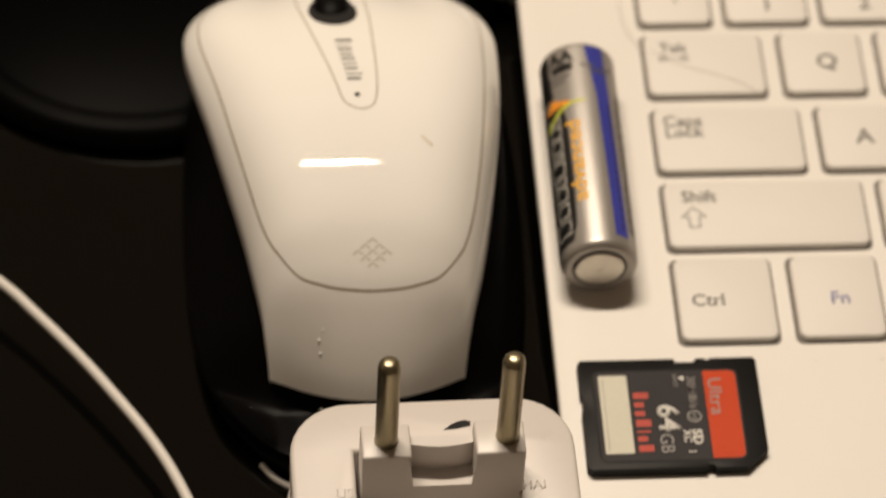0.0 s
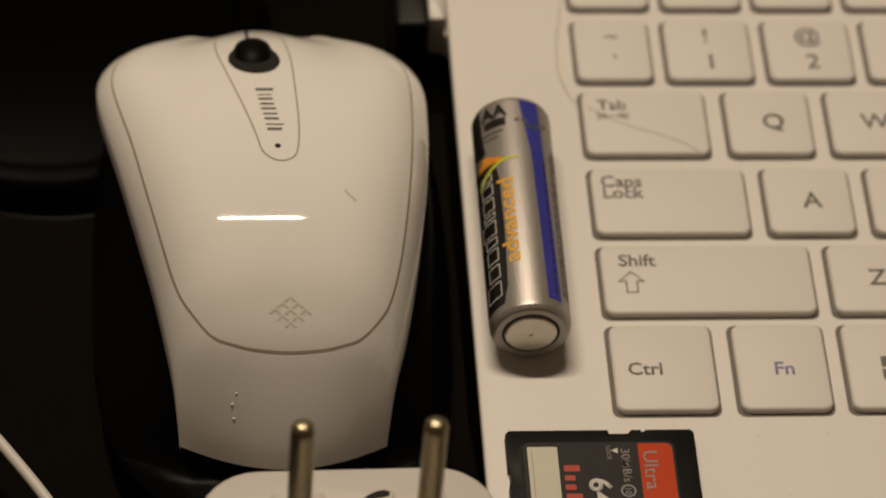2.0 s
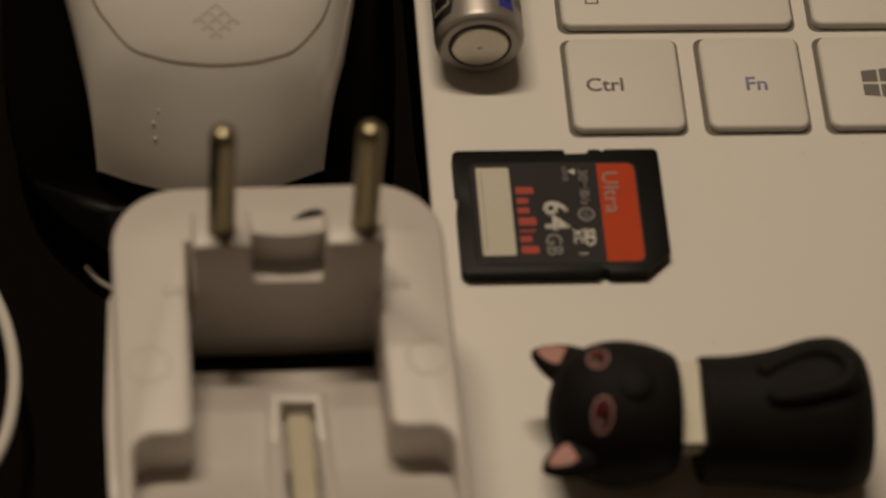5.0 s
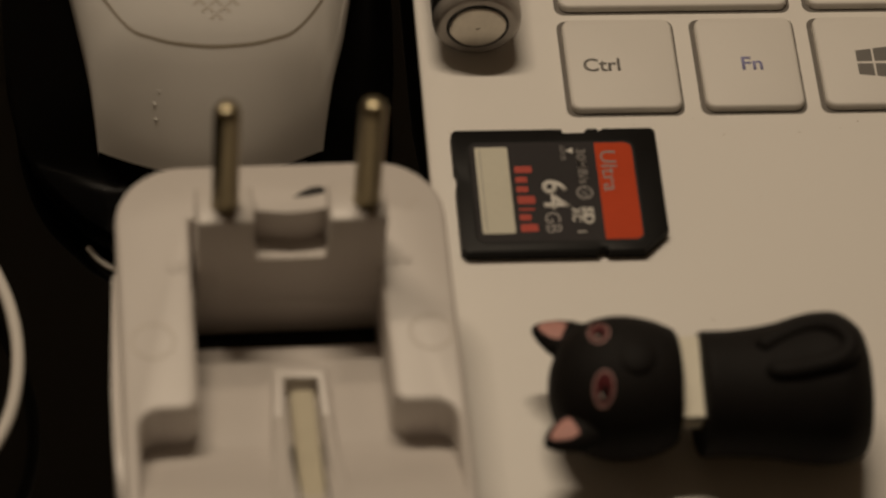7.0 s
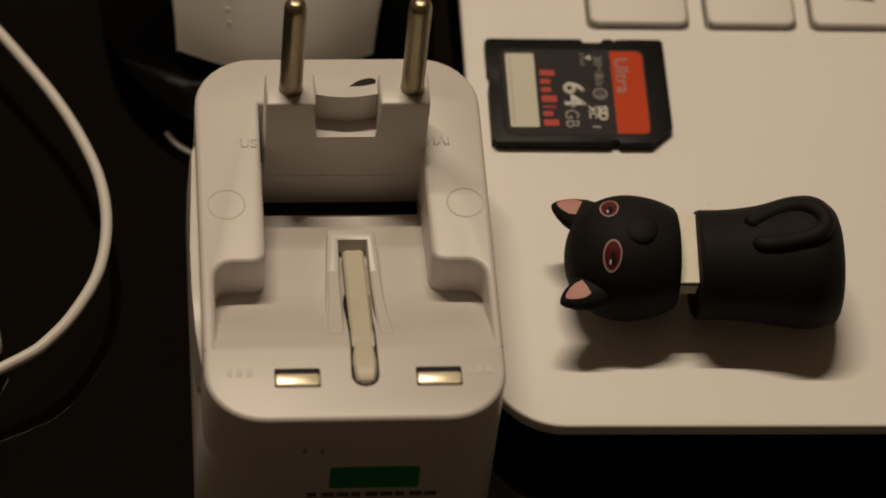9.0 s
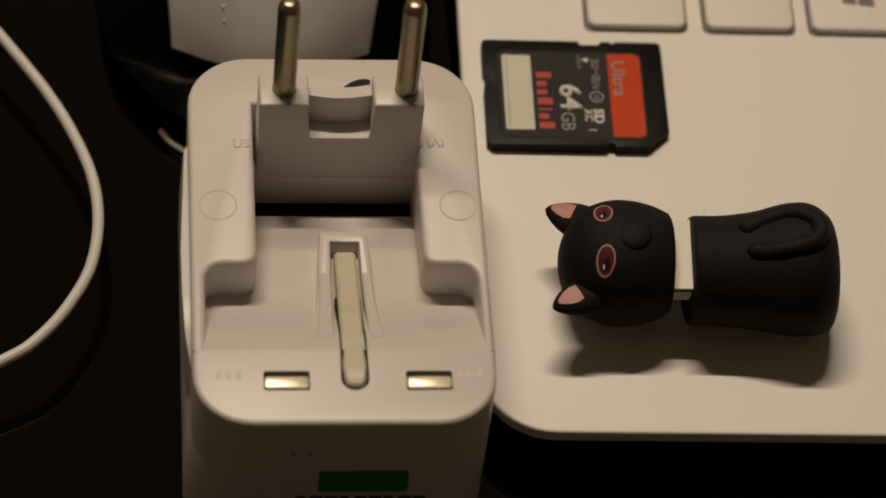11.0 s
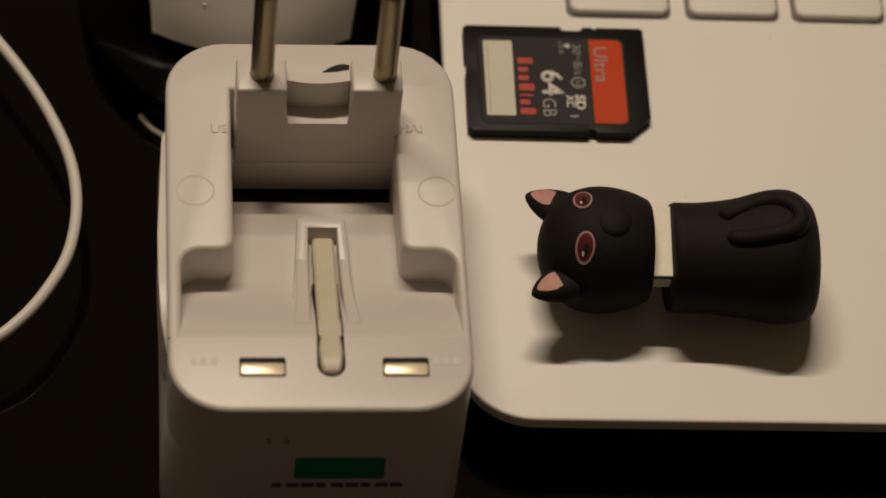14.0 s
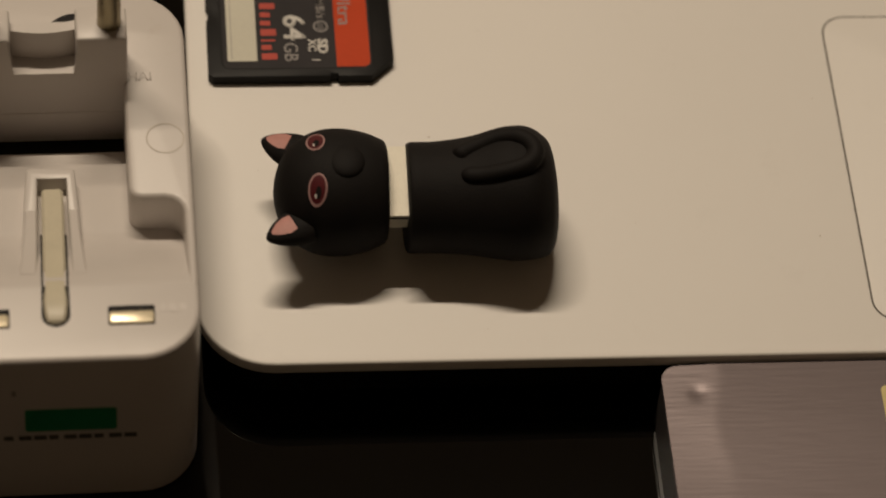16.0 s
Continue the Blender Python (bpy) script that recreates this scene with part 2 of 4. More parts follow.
def lathe(bm, profile, origin, axis="x", n=32, squash=(1, 1)):
    """Turns (along, radius) pairs about an axis through origin."""
    ox, oy, oz = origin
    loops = []
    for s, r in profile:
        loop = []
        for i in range(n):
            a = 2 * math.pi * i / n
            u, w = r * math.cos(a) * squash[0], r * math.sin(a) * squash[1]
            loop.append({"x": (ox + s, oy + u, oz + w), "y": (ox + u, oy + s, oz + w), "z": (ox + u, oy + w, oz + s)}[axis])
        loops.append(loop)
    rings(bm, loops)
    return bm


def interp(table, t):
    """Smooth reading of a table of (t, value)."""
    if t <= table[0][0]:
        return table[0][1]
    for (a, u), (b, v) in zip(table, table[1:]):
        if t <= b:
            k = (t - a) / (b - a)
            i = [q[0] for q in table].index(a)
            m0 = (v - table[i - 1][1]) / (b - table[i - 1][0]) if i > 0 else (v - u) / (b - a)
            m1 = (table[i + 2][1] - u) / (table[i + 2][0] - a) if i + 2 < len(table) else (v - u) / (b - a)
            h = b - a
            return ((2 * k ** 3 - 3 * k ** 2 + 1) * u + (k ** 3 - 2 * k ** 2 + k) * h * m0
                    + (-2 * k ** 3 + 3 * k ** 2) * v + (k ** 3 - k ** 2) * h * m1)
    return table[-1][1]


def letters(text, size, thin=0.0):
    """Letters of the built-in font as a flat bmesh in centimetres, centred on their box; size: height of the capitals."""
    cu = bpy.data.curves.new("letters", "FONT")
    cu.body, cu.size, cu.align_x = text, size / 0.72, "CENTER"
    cu.resolution_u = 3
    cu.offset = thin
    ob = bpy.data.objects.new("letters", cu)
    scene.collection.objects.link(ob)
    deps = bpy.context.evaluated_depsgraph_get()
    me = bpy.data.meshes.new_from_object(ob.evaluated_get(deps))
    bm = bmesh.new()
    bm.from_mesh(me)
    bpy.data.objects.remove(ob)
    bpy.data.curves.remove(cu)
    bpy.data.meshes.remove(me)
    for v in bm.verts:
        v.co.y -= size / 2
        v.co.z = 0
    return bm


def print_on(name, bm, mat, parent, m, depth=0.004, label=""):
    """Puts flat letters or shapes on a surface by a pose in centimetres, as a thin layer of ink."""
    got = bmesh.ops.extrude_face_region(bm, geom=bm.faces[:])
    for v in got["geom"]:
        if isinstance(v, bmesh.types.BMVert):
            v.co.z += depth
    for v in bm.verts:
        v.co = m @ v.co
    return part(name, bm, mat, parent, label, smooth=False)


def flat(outline):
    bm = bmesh.new()
    bm.faces.new([bm.verts.new((x, y, 0)) for x, y in outline])
    return bm


def bars(rows):
    """Plain bars (x0, y0, x1, y1) in one flat bmesh."""
    bm = bmesh.new()
    for x0, y0, x1, y1 in rows:
        bm.faces.new([bm.verts.new(p) for p in ((x0, y0, 0), (x1, y0, 0), (x1, y1, 0), (x0, y1, 0))])
    return bm


# ---------------------------------------------------------------- the room that closes the place
def plane_box(name, x0, y0, z0, x1, y1, z1, mat, label):
    bm = bmesh.new()
    bmesh.ops.create_cube(bm, size=1)
    for v in bm.verts:
        v.co = ((x0 + x1) / 2 + v.co.x * (x1 - x0), (y0 + y1) / 2 + v.co.y * (y1 - y0), (z0 + z1) / 2 + v.co.z * (z1 - z0))
        v.co *= CM
    me = bpy.data.meshes.new(name)
    bm.to_mesh(me)
    bm.free()
    me.materials.append(mat)
    return tagged(new(name, me), label, kind="structure")


plane_box("floor", -220, -220, -80, 220, 220, -75, M_FLOOR, "plain brown floor under the table")
plane_box("wall_north", -220, 220, -75, 220, 230, 175, M_WALL, "plain beige painted wall")
plane_box("wall_south", -220, -230, -75, 220, -220, 175, M_WALL, "plain beige painted wall")
plane_box("wall_east", 220, -230, -75, 230, 230, 175, M_WALL, "plain beige painted wall")
plane_box("wall_west", -230, -230, -75, -220, 230, 175, M_WALL, "plain beige painted wall")
plane_box("ceiling", -230, -230, 175, 230, 230, 180, M_CEIL, "plain off-white painted ceiling")

table = thing("table", (10, 10, -75), "black lacquered glossy table carrying the gadgets", "table")
part("tabletop", slab(round_rect(-60, -45, 80, 50, 2), -3, 0, 0.3), M_TABLE, table, "smooth black lacquered top")
for lx, ly in ((-55, -40), (70, -40), (-55, 40), (70, 40)):
    part("leg", slab(round_rect(lx, ly, lx + 5, ly + 5, 0.4), -75, -3), M_TABLE, table)

lamp = thing("ceiling_light", (TUBE_AT[0] * 100, TUBE_AT[1] * 100, 175), "long white ceiling tube light, switched on", "light")
part("housing", slab(round_rect(TUBE_AT[0] * 100 - 41, TUBE_AT[1] * 100 - 4, TUBE_AT[0] * 100 + 41, TUBE_AT[1] * 100 + 4, 1), 167.5, 175, 0), M_WALL, lamp)


# ---------------------------------------------------------------- laptop
LX0, LX1, LY0, LY1 = 0.13, 33.0, -0.68, 21.4
laptop = thing("laptop", (16, 10, 0), "white slim laptop base with black underside, open on the table", "laptop")
outline = round_rect(LX0, LY0, LX1, LY1, 1.25, 10)
part("deck", slab(outline, LT - 0.31, LT, 0.05, 3, 0.10), M_DECK, laptop, "white satin painted top deck")
part("underside", slab(inset(outline, 0.22), 0.12, LT - 0.305, 0, 3, 0.3), M_BLACKPL, laptop, "black plastic underside")
for fx, fy in ((2.5, 0.8), (30.5, 0.8), (2.5, 20), (30.5, 20)):
    part("foot", slab(arc(fx, fy, 0.6, 0, 337.5, 15), 0, 0.14), M_RUBBER, laptop)
# trackpad: a shallow groove round a plate
pad = round_rect(11.36, -0.05, 21.6, 6.60, 0.42, 6)
part("trackpad_groove", slab(pad, LT - 0.05, LT + 0.003), M_WELL, laptop, "thin dark gap round the trackpad")
part("trackpad", slab(inset(pad, 0.035), LT - 0.05, LT + 0.008, 0.003), M_DECK, laptop, "smooth white trackpad")
# small socket with a steel rim on the left flank
bm = bmesh.new()
box(bm, LX0 - 0.03, 17.4, LT - 0.95, LX0 + 0.5, 18.95, LT - 0.36)
part("side_port", bm, M_CHROME, laptop, "steel rimmed socket in the side")

KEY_TOP = LT + 0.14


def key(x, y, w, h, writing=()):
    """One low key with a dark gap round it and its printed legend."""
    part("key_gap", slab(round_rect(x - 0.07, y - 0.06, x + w + 0.05, y + h + 0.07, 0.16, 4), LT - 0.02, LT + 0.004), M_WELL, laptop)
    o = round_rect(x, y, x + w, y + h, 0.17, 5)
    cap = part("key", slab(o, LT, KEY_TOP, 0.05, 3), M_KEY, laptop, "white flat key with rounded corners")
    for kind, dx, dy, size, ink in writing:
        at = Matrix.Translation((x + dx, y + dy, KEY_TOP - 0.001))
        if isinstance(kind, str):
            print_on("legend", letters(kind, size, 0.006), ink, cap, at, 0.003)
        else:
            print_on("legend", kind(size), ink, cap, at, 0.003)
    return cap


def ring_of(outer, inner):
    """A flat ring between two outlines of equally many points."""
    bm = bmesh.new()
    a = [bm.verts.new((x, y, 0)) for x, y in outer]
    b = [bm.verts.new((x, y, 0)) for x, y in inner]
    for i in range(len(a)):
        j = (i + 1) % len(a)
        bm.faces.new((a[i], a[j], b[j], b[i]))
    return bm


def up_arrow(s):
    o = [(-0.5 * s, 0.0), (-0.22 * s, 0.0), (-0.22 * s, -0.5 * s), (0.22 * s, -0.5 * s), (0.22 * s, 0.0), (0.5 * s, 0.0), (0.0, 0.5 * s)]
    return ring_of(o, inset(o, 0.06 * s))


def tab_arrows(s):
    return bars([(-s, -0.011, s, 0.011), (-s, -0.11, -s + 0.022, 0.11), (s - 0.022, -0.11, s, 0.11),
                 (-s + 0.05, 0.03, -s + 0.16, 0.06), (s - 0.16, 0.03, s - 0.05, 0.06), (-s + 0.05, -0.06, -s + 0.16, -0.03), (s - 0.16, -0.06, s - 0.05, -0.03)])


def four_panes(s):
    bm = bmesh.new()
    for x0, x1 in ((-0.5, -0.06), (0.0, 0.5)):
        for y0, y1 in ((-0.5, -0.04), (0.04, 0.5)):
            k = lambda x, y: (x * s, y * s * (0.86 + 0.28 * (x + 0.5) / 1.0), 0)
            bm.faces.new([bm.verts.new(k(*p)) for p in ((x0, y0), (x1, y0), (x1, y1), (x0, y1))])
    return bm


def swirl(s):
    o = arc(0, 0, 0.16 * s, 0, 345, 23)
    return ring_of(o, arc(0, 0, 0.12 * s, 0, 345, 23))


def sun_mark(s):
    bm = ring_of(arc(0, 0, 0.1, 0, 337.5, 15), arc(0, 0, 0.07, 0, 337.5, 15))
    for i in range(8):
        a = math.pi * i / 4
        d, n = Vector((math.cos(a), math.sin(a))), Vector((-math.sin(a), math.cos(a)))
        bm.faces.new([bm.verts.new((*q, 0)) for q in (d * 0.13 - n * 0.015, d * 0.18 - n * 0.015, d * 0.18 + n * 0.015, d * 0.13 + n * 0.015)])
    bm.faces.new([bm.verts.new(q) for q in ((0.22, -0.015, 0), (0.34, -0.015, 0), (0.34, 0.015, 0), (0.22, 0.015, 0))])
    return bm


INK, BLU = M_LEGEND, M_LEGBLUE
P = 1.93
key(2.46, 8.06, 1.77, 1.88, [("Ctrl", 0.56, 0.91, 0.27, INK)])
key(4.61, 8.06, 1.59, 1.88, [("Fn", 0.83, 0.90, 0.28, BLU)])
key(6.54, 8.06, 1.59, 1.88, [(four_panes, 0.90, 0.88, 0.58, INK)])
key(8.47, 8.06, 1.59, 1.88)
key(2.46, 10.20, 3.74, 1.56, [("Shift", 0.64, 1.21, 0.27, INK), (up_arrow, 0.51, 0.71, 0.50, INK)])
key(6.53, 10.20, 1.57, 1.56, [("Z", 0.84, 0.80, 0.37, INK)])
key(8.43, 10.20, 1.57, 1.56, [("X", 0.84, 0.80, 0.37, INK)])
key(2.46, 12.04, 2.78, 1.56, [("Caps", 0.54, 1.24, 0.27, INK), ("Lock", 0.54, 0.97, 0.27, INK)])
key(5.60, 12.04, 1.55, 1.56, [("A", 0.83, 0.78, 0.37, INK)])
key(7.50, 12.04, 1.55, 1.56, [("S", 0.83, 0.78, 0.37, INK)])
key(2.46, 13.95, 2.26, 1.56, [("Tab", 0.54, 1.21, 0.25, INK), (tab_arrows, 0.54, 0.93, 0.28, INK)])
key(5.11, 13.95, 1.54, 1.56, [("Q", 0.85, 0.80, 0.37, INK)])
key(7.01, 13.95, 1.54, 1.56, [("W", 0.85, 0.80, 0.37, INK)])
key(2.46, 15.80, 1.39, 1.54, [("~", 0.69, 1.13, 0.30, INK), ("`", 0.73, 0.47, 0.36, INK)])
key(4.16, 15.80, 1.59, 1.54, [("!", 0.77, 1.13, 0.36, INK), ("1", 0.82, 0.47, 0.37, INK)])
key(6.06, 15.80, 1.59, 1.54, [("@", 0.80, 1.13, 0.37, INK), ("2", 0.84, 0.47, 0.37, INK)])
key(7.95, 15.80, 1.59, 1.54)
key(2.46, 17.68, 1.48, 0.92, [("Esc", 0.46, 0.68, 0.23, INK)])
key(4.22, 17.68, 1.48, 0.92, [("F1", 0.32, 0.68, 0.23, INK), (swirl, 0.95, 0.39, 1.0, BLU)])
key(5.97, 17.68, 1.48, 0.92, [("F2", 0.32, 0.68, 0.23, INK), (sun_mark, 0.95, 0.39, 1.0, BLU)])
key(7.73, 17.68, 1.48, 0.92)

hair = thing("hair", (3.2, 15.6, KEY_TOP), "single long brown hair lying across the keys", "hair")
hair_line = [(2.31, 17.99), (2.13, 16.87), (2.11, 16.03), (2.31, 15.37), (2.61, 15.05), (3.19, 14.67), (3.85, 14.40), (4.36, 14.12), (4.61, 13.79)]
part("strand", tube(bmesh.new(), smooth_line([(x, y, KEY_TOP + 0.008 if x > 2.45 else LT + 0.05) for x, y in hair_line], 5), 0.0045, 5), M_HAIR, hair)

rng = random.Random(4)
for i in range(26):
    x, y = (rng.uniform(0.3, 11), rng.choice((rng.uniform(7.5, 7.95), rng.uniform(-1, 4), rng.uniform(4, 7.6))))
    if (0.3 < x < 3.9 and 4.8 < y < 7.6) or (1 < x < 6.3 and 0 < y < 3):
        continue
    s = rng.uniform(0.006, 0.014)
    crumb = thing("crumb", (x, y, LT), "tiny brown crumb on the white deck", "crumb", "crumbs on the deck")
    part("grain", lathe(bmesh.new(), [(0.0, s * 0.6), (s * 0.5, s), (s * 0.9, s * 0.5)], (x, y, LT), "z", 6, (1, 0.7)), M_CRUMB, crumb)


# ---------------------------------------------------------------- a black plug in the laptop's side
plug = thing("usb_plug", (-0.7, 18.6, 0), "black plug pushed into the side of the laptop", "plug")
bm = bmesh.new()
prism(bm, round_rect(-0.86, 17.3, -0.21, 19.3, 0.12), 0.0, LT + 0.05, 0.1, 3)
part("grip", bm, M_BLACKPL, plug, "black moulded grip")
bm = bmesh.new()
box(bm, -0.21, 17.60, 0.35, LX0 - 0.02, 18.75, LT - 0.1, 0.03)
part("collar", bm, M_CABLE, plug, "pale metal collar")


# ---------------------------------------------------------------- mouse
mouse = thing("mouse", (-3.4, 11.3, 0), "white glossy wireless mouse with black underside", "mouse", shift=(0.06, 0.274), along=0.965)
HALF = [(7.15, 1.76), (7.5, 1.81), (8.2, 1.93), (9.2, 2.13), (10.5, 2.39), (12, 2.66), (13.5, 2.87), (14.5, 2.93), (15.2, 2.76), (15.75, 2.34), (16.2, 1.6)]
MIDX = [(7.15, -3.27), (9.5, -3.23), (12, -3.34), (14.5, -3.53), (16.25, -3.58)]
TOP = [(7.15, 0.88), (7.3, 1.28), (7.55, 1.80), (7.8, 2.25), (8.1, 2.72), (8.4, 3.05), (9.0, 3.49), (9.88, 3.80), (10.78, 3.945), (11.58, 3.97), (12.7, 3.85), (14.1, 3.50), (15.2, 3.02), (15.75, 2.66), (16.25, 2.25)]
EDGE = [(7.15, 0.82), (7.6, 1.44), (8.2, 1.92), (9.2, 2.25), (10.2, 2.45), (12.2, 2.70), (14.2, 2.48), (15.2, 2.25), (16.25, 1.9)]


def shell_point(y, u, lift=0.0):
    """A point on the mouse's back: y along it, u from -1 (left edge) to 1 (right edge)."""
    w, h, e, mx = interp(HALF, y), interp(TOP, y), interp(EDGE, y), interp(MIDX, y)
    s = max(-1.0, min(1.0, u))
    z = e + (h - e) * (1 - abs(s) ** 3.8) ** 0.74
    dip = 0.16 * math.exp(-((abs(s) - 0.5) / 0.24) ** 2) * max(0, min(1, (y - 12.8) / 2.5))
    tail_in = 0.55 * s * s * max(0.0, 1 - (y - 7.15) / 1.7) - 0.2 * max(0.0, 1 - (y - 7.15) / 1.7)
    return Vector((mx + w * s, y + tail_in, z - 0.07 * s * min(1.0, max(-0.6, (y - 8.0) / 2)) + 0.03 * s * max(-2.0, min(2.5, y - 11.0)) - dip + lift))


def shell_grid(bm, ys, us, lift=0.0):
    vs = [[bm.verts.new(shell_point(y, u, lift)) for u in us] for y in ys]
    for a, b in zip(vs, vs[1:]):
        for i in range(len(us) - 1):
            bm.faces.new((a[i], a[i + 1], b[i + 1], b[i]))
    return vs


def edge_steps(n):
    return [math.sin(math.pi / 2 * (2 * i / n - 1)) for i in range(n + 1)]


ys = [7.15 + (16.25 - 7.15) * (i / 64) ** 1.25 for i in range(65)]
us = edge_steps(44)
bm = bmesh.new()
vs = shell_grid(bm, ys, us)
# skirt turned in under the rim, front and tail closed
low = [[bm.verts.new(Vector((p.co.x * 0.97 + interp(MIDX, y) * 0.03, p.co.y + (0.25 if row is vs[0] else -0.1), p.co.z - d))) for p, d in zip(row, [0.0] * len(row))] for row, y in ((vs[0], 6.7), (vs[-1], 16.1))]
for row, lo in ((vs[0], low[0]), (vs[-1], low[1])):
    for i, p in enumerate(lo):
        p.co.z = row[i].co.z - (0.12 if row is vs[0] else 0.7)
    for i in range(len(row) - 1):
        bm.faces.new((row[i], row[i + 1], lo[i + 1], lo[i]))
for side in (0, -1):
    inn = [bm.verts.new(Vector((r[side].co.x, r[side].co.y, r[side].co.z - 0.3))) for r in vs]
    for i in range(len(vs) - 1):
        bm.faces.new((vs[i][side], vs[i + 1][side], inn[i + 1], inn[i]))
part("shell", bm, M_MOUSE, mouse, "glossy white top shell", sharp=50)


def strip_on_shell(name, line, width, mat, lift, label=""):
    """A narrow band that follows the back of the mouse, along (y, u) points."""
    pts = [Vector((p[0], p[1], 0)) for p in smooth_line([(y, u, 0) for y, u in line], 10)]
    bm = bmesh.new()
    at = [shell_point(p.x, p.y, lift) for p in pts]
    rows = []
    for i, p in enumerate(at):
        d = (at[min(i + 1, len(at) - 1)] - at[max(i - 1, 0)]).normalized()
        n = Vector((0, 0, 1)).cross(d).normalized() * width / 2
        side = []
        for k in (-1, 1):
            q = p + n * k
            uu = (q.x - interp(MIDX, q.y)) / interp(HALF, q.y)
            r = shell_point(q.y, uu, lift)
            side.append(bm.verts.new(r))
        rows.append(side)
    for a, b in zip(rows, rows[1:]):
        bm.faces.new((a[0], a[1], b[1], b[0]))
    return part(name, bm, mat, mouse, label)


strip_on_shell("lid_seam", [(15.6, -0.86), (14.4, -0.905), (12.6, -0.90), (10.8, -0.90), (9.4, -0.88), (8.72, -0.80), (8.3, -0.66), (8.2, -0.44), (8.19, -0.12),
                            (8.19, 0.14), (8.2, 0.44), (8.3, 0.66), (8.72, 0.80), (9.4, 0.86), (10.6, 0.88), (12.2, 0.885), (14.2, 0.89), (15.5, 0.86)], 0.030, M_SEAM, 0.006,
               "fine groove round the battery lid")
strip_on_shell("panel_seam", [(15.9, -0.27), (15.5, -0.295), (14.2, -0.245), (13.0, -0.19), (12.0, -0.135), (11.55, -0.105), (11.36, -0.03), (11.36, 0.05), (11.54, 0.115),
                              (12.1, 0.145), (13.2, 0.16), (14.2, 0.17), (15.2, 0.165), (15.9, 0.12)], 0.028, M_SEAM, 0.006, "fine groove round the centre panel")
# wheel in its well
WY = 14.58
bm = bmesh.new()
c = shell_point(WY, -0.05)
mid = bm.verts.new(shell_point(WY, -0.05, 0.012))
last = None
for k in (0.34, 0.67, 1.0):
    loop = []
    for i in range(28):
        a = 2 * math.pi * i / 28
        y, x = WY - 0.12 * k + 0.62 * k * math.sin(a), (0.45 - 0.07 * math.sin(a)) * k * math.cos(a)
        loop.append(bm.verts.new(shell_point(y, -0.05 + x / interp(HALF, y), 0.012)))
    for i in range(28):
        n = (i + 1) % 28
        bm.faces.new((mid, loop[i], loop[n]) if last is None else (last[i], loop[i], loop[n], last[n]))
    last = loop
part("wheel_well", bm, M_HOLE, mouse, "black oval wheel opening")
bm = bmesh.new()
lathe(bm, [(-0.35, 0.42), (-0.31, 0.54), (-0.24, 0.62), (-0.13, 0.67), (0.0, 0.685), (0.13, 0.67), (0.24, 0.62), (0.31, 0.54), (0.35, 0.42)], (c.x, WY - 0.08, c.z - 0.46), "x", 48)
wheel = part("scroll_wheel", bm, M_WHEEL, mouse, "smooth black scroll wheel")
strip_on_shell("button_slit", [(16.2, -0.10), (15.9, -0.09), (15.4, -0.07)], 0.06, M_HOLE, 0.007, "dark slit between the buttons")
# dot, logo as a plain bar, embossed diamonds, scratch
for nm, y, u, r, mt in (("sensor_dot", 11.70, -0.005, 0.055, M_HOLE),):
    bm = bmesh.new()
    bm.faces.new([bm.verts.new(shell_point(y + r * math.sin(a), u + r * math.cos(a) / interp(HALF, y), 0.006)) for a in [2 * math.pi * i / 12 for i in range(12)]])
    part(nm, bm, mt, mouse)


def patch_on_shell(bm, y0, y1, x0, x1, lean=0.0, lift=0.007, n=6):
    rows = []
    for i in range(n + 1):
        y = y0 + (y1 - y0) * i / n
        rows.append([bm.verts.new(shell_point(y, ((x0 + (x1 - x0) * k / 2) + lean * i / n - interp(MIDX, y)) / interp(HALF, y), lift)) for k in range(3)])
    for a, b in zip(rows, rows[1:]):
        for i in range(2):
            bm.faces.new((a[i], a[i + 1], b[i + 1], b[i]))


for i in range(9):
    y = 12.10 + i * 0.145
    bm = bmesh.new()
    patch_on_shell(bm, y, y + (0.07, 0.035, 0.06, 0.045, 0.06, 0.05, 0.065, 0.03, 0.08)[i], -3.50 - 0.022 * i, -3.25 - 0.022 * i + (0.06 if i in (8, 1) else 0))
    part("mark_bar", bm, M_LEGEND, mouse, "dark grey printed bar")
# flat diamonds: shade on their two far sides is painted in a darker tone
M_EMBOSS = material("emboss_shade", (0.70, 0.655, 0.59), 0.3)
for p in (-1, 0, 1):
    for q in (-1, 0, 1):
        x, y = -3.19 + (p - q) * 0.128, 8.55 + (p + q) * 0.080
        big = [(x, y - 0.068), (x + 0.11, y), (x, y + 0.068), (x - 0.11, y)]
        low = [(x, y - 0.036), (x + 0.062, y - 0.01), (x, y + 0.036), (x - 0.062, y - 0.01)]
        bm = bmesh.new()
        va = [bm.verts.new(shell_point(n, (m - interp(MIDX, n)) / interp(HALF, n), 0.006)) for m, n in big]
        vb = [bm.verts.new(shell_point(n, (m - interp(MIDX, n)) / interp(HALF, n), 0.006)) for m, n in low]
        for k in (1, 2):
            bm.faces.new((va[k], va[(k + 1) % 4], vb[(k + 1) % 4], vb[k]))
        part("diamond", bm, M_EMBOSS, mouse, "faint embossed diamond, shaded sides put in as colour")
strip_on_shell("scratch", [(10.74, 0.43), (10.66, 0.46), (10.60, 0.49), (10.54, 0.51)], 0.05, material("scratch_brown", (0.68, 0.61, 0.50), 0.6), 0.006, "short brown scratch")
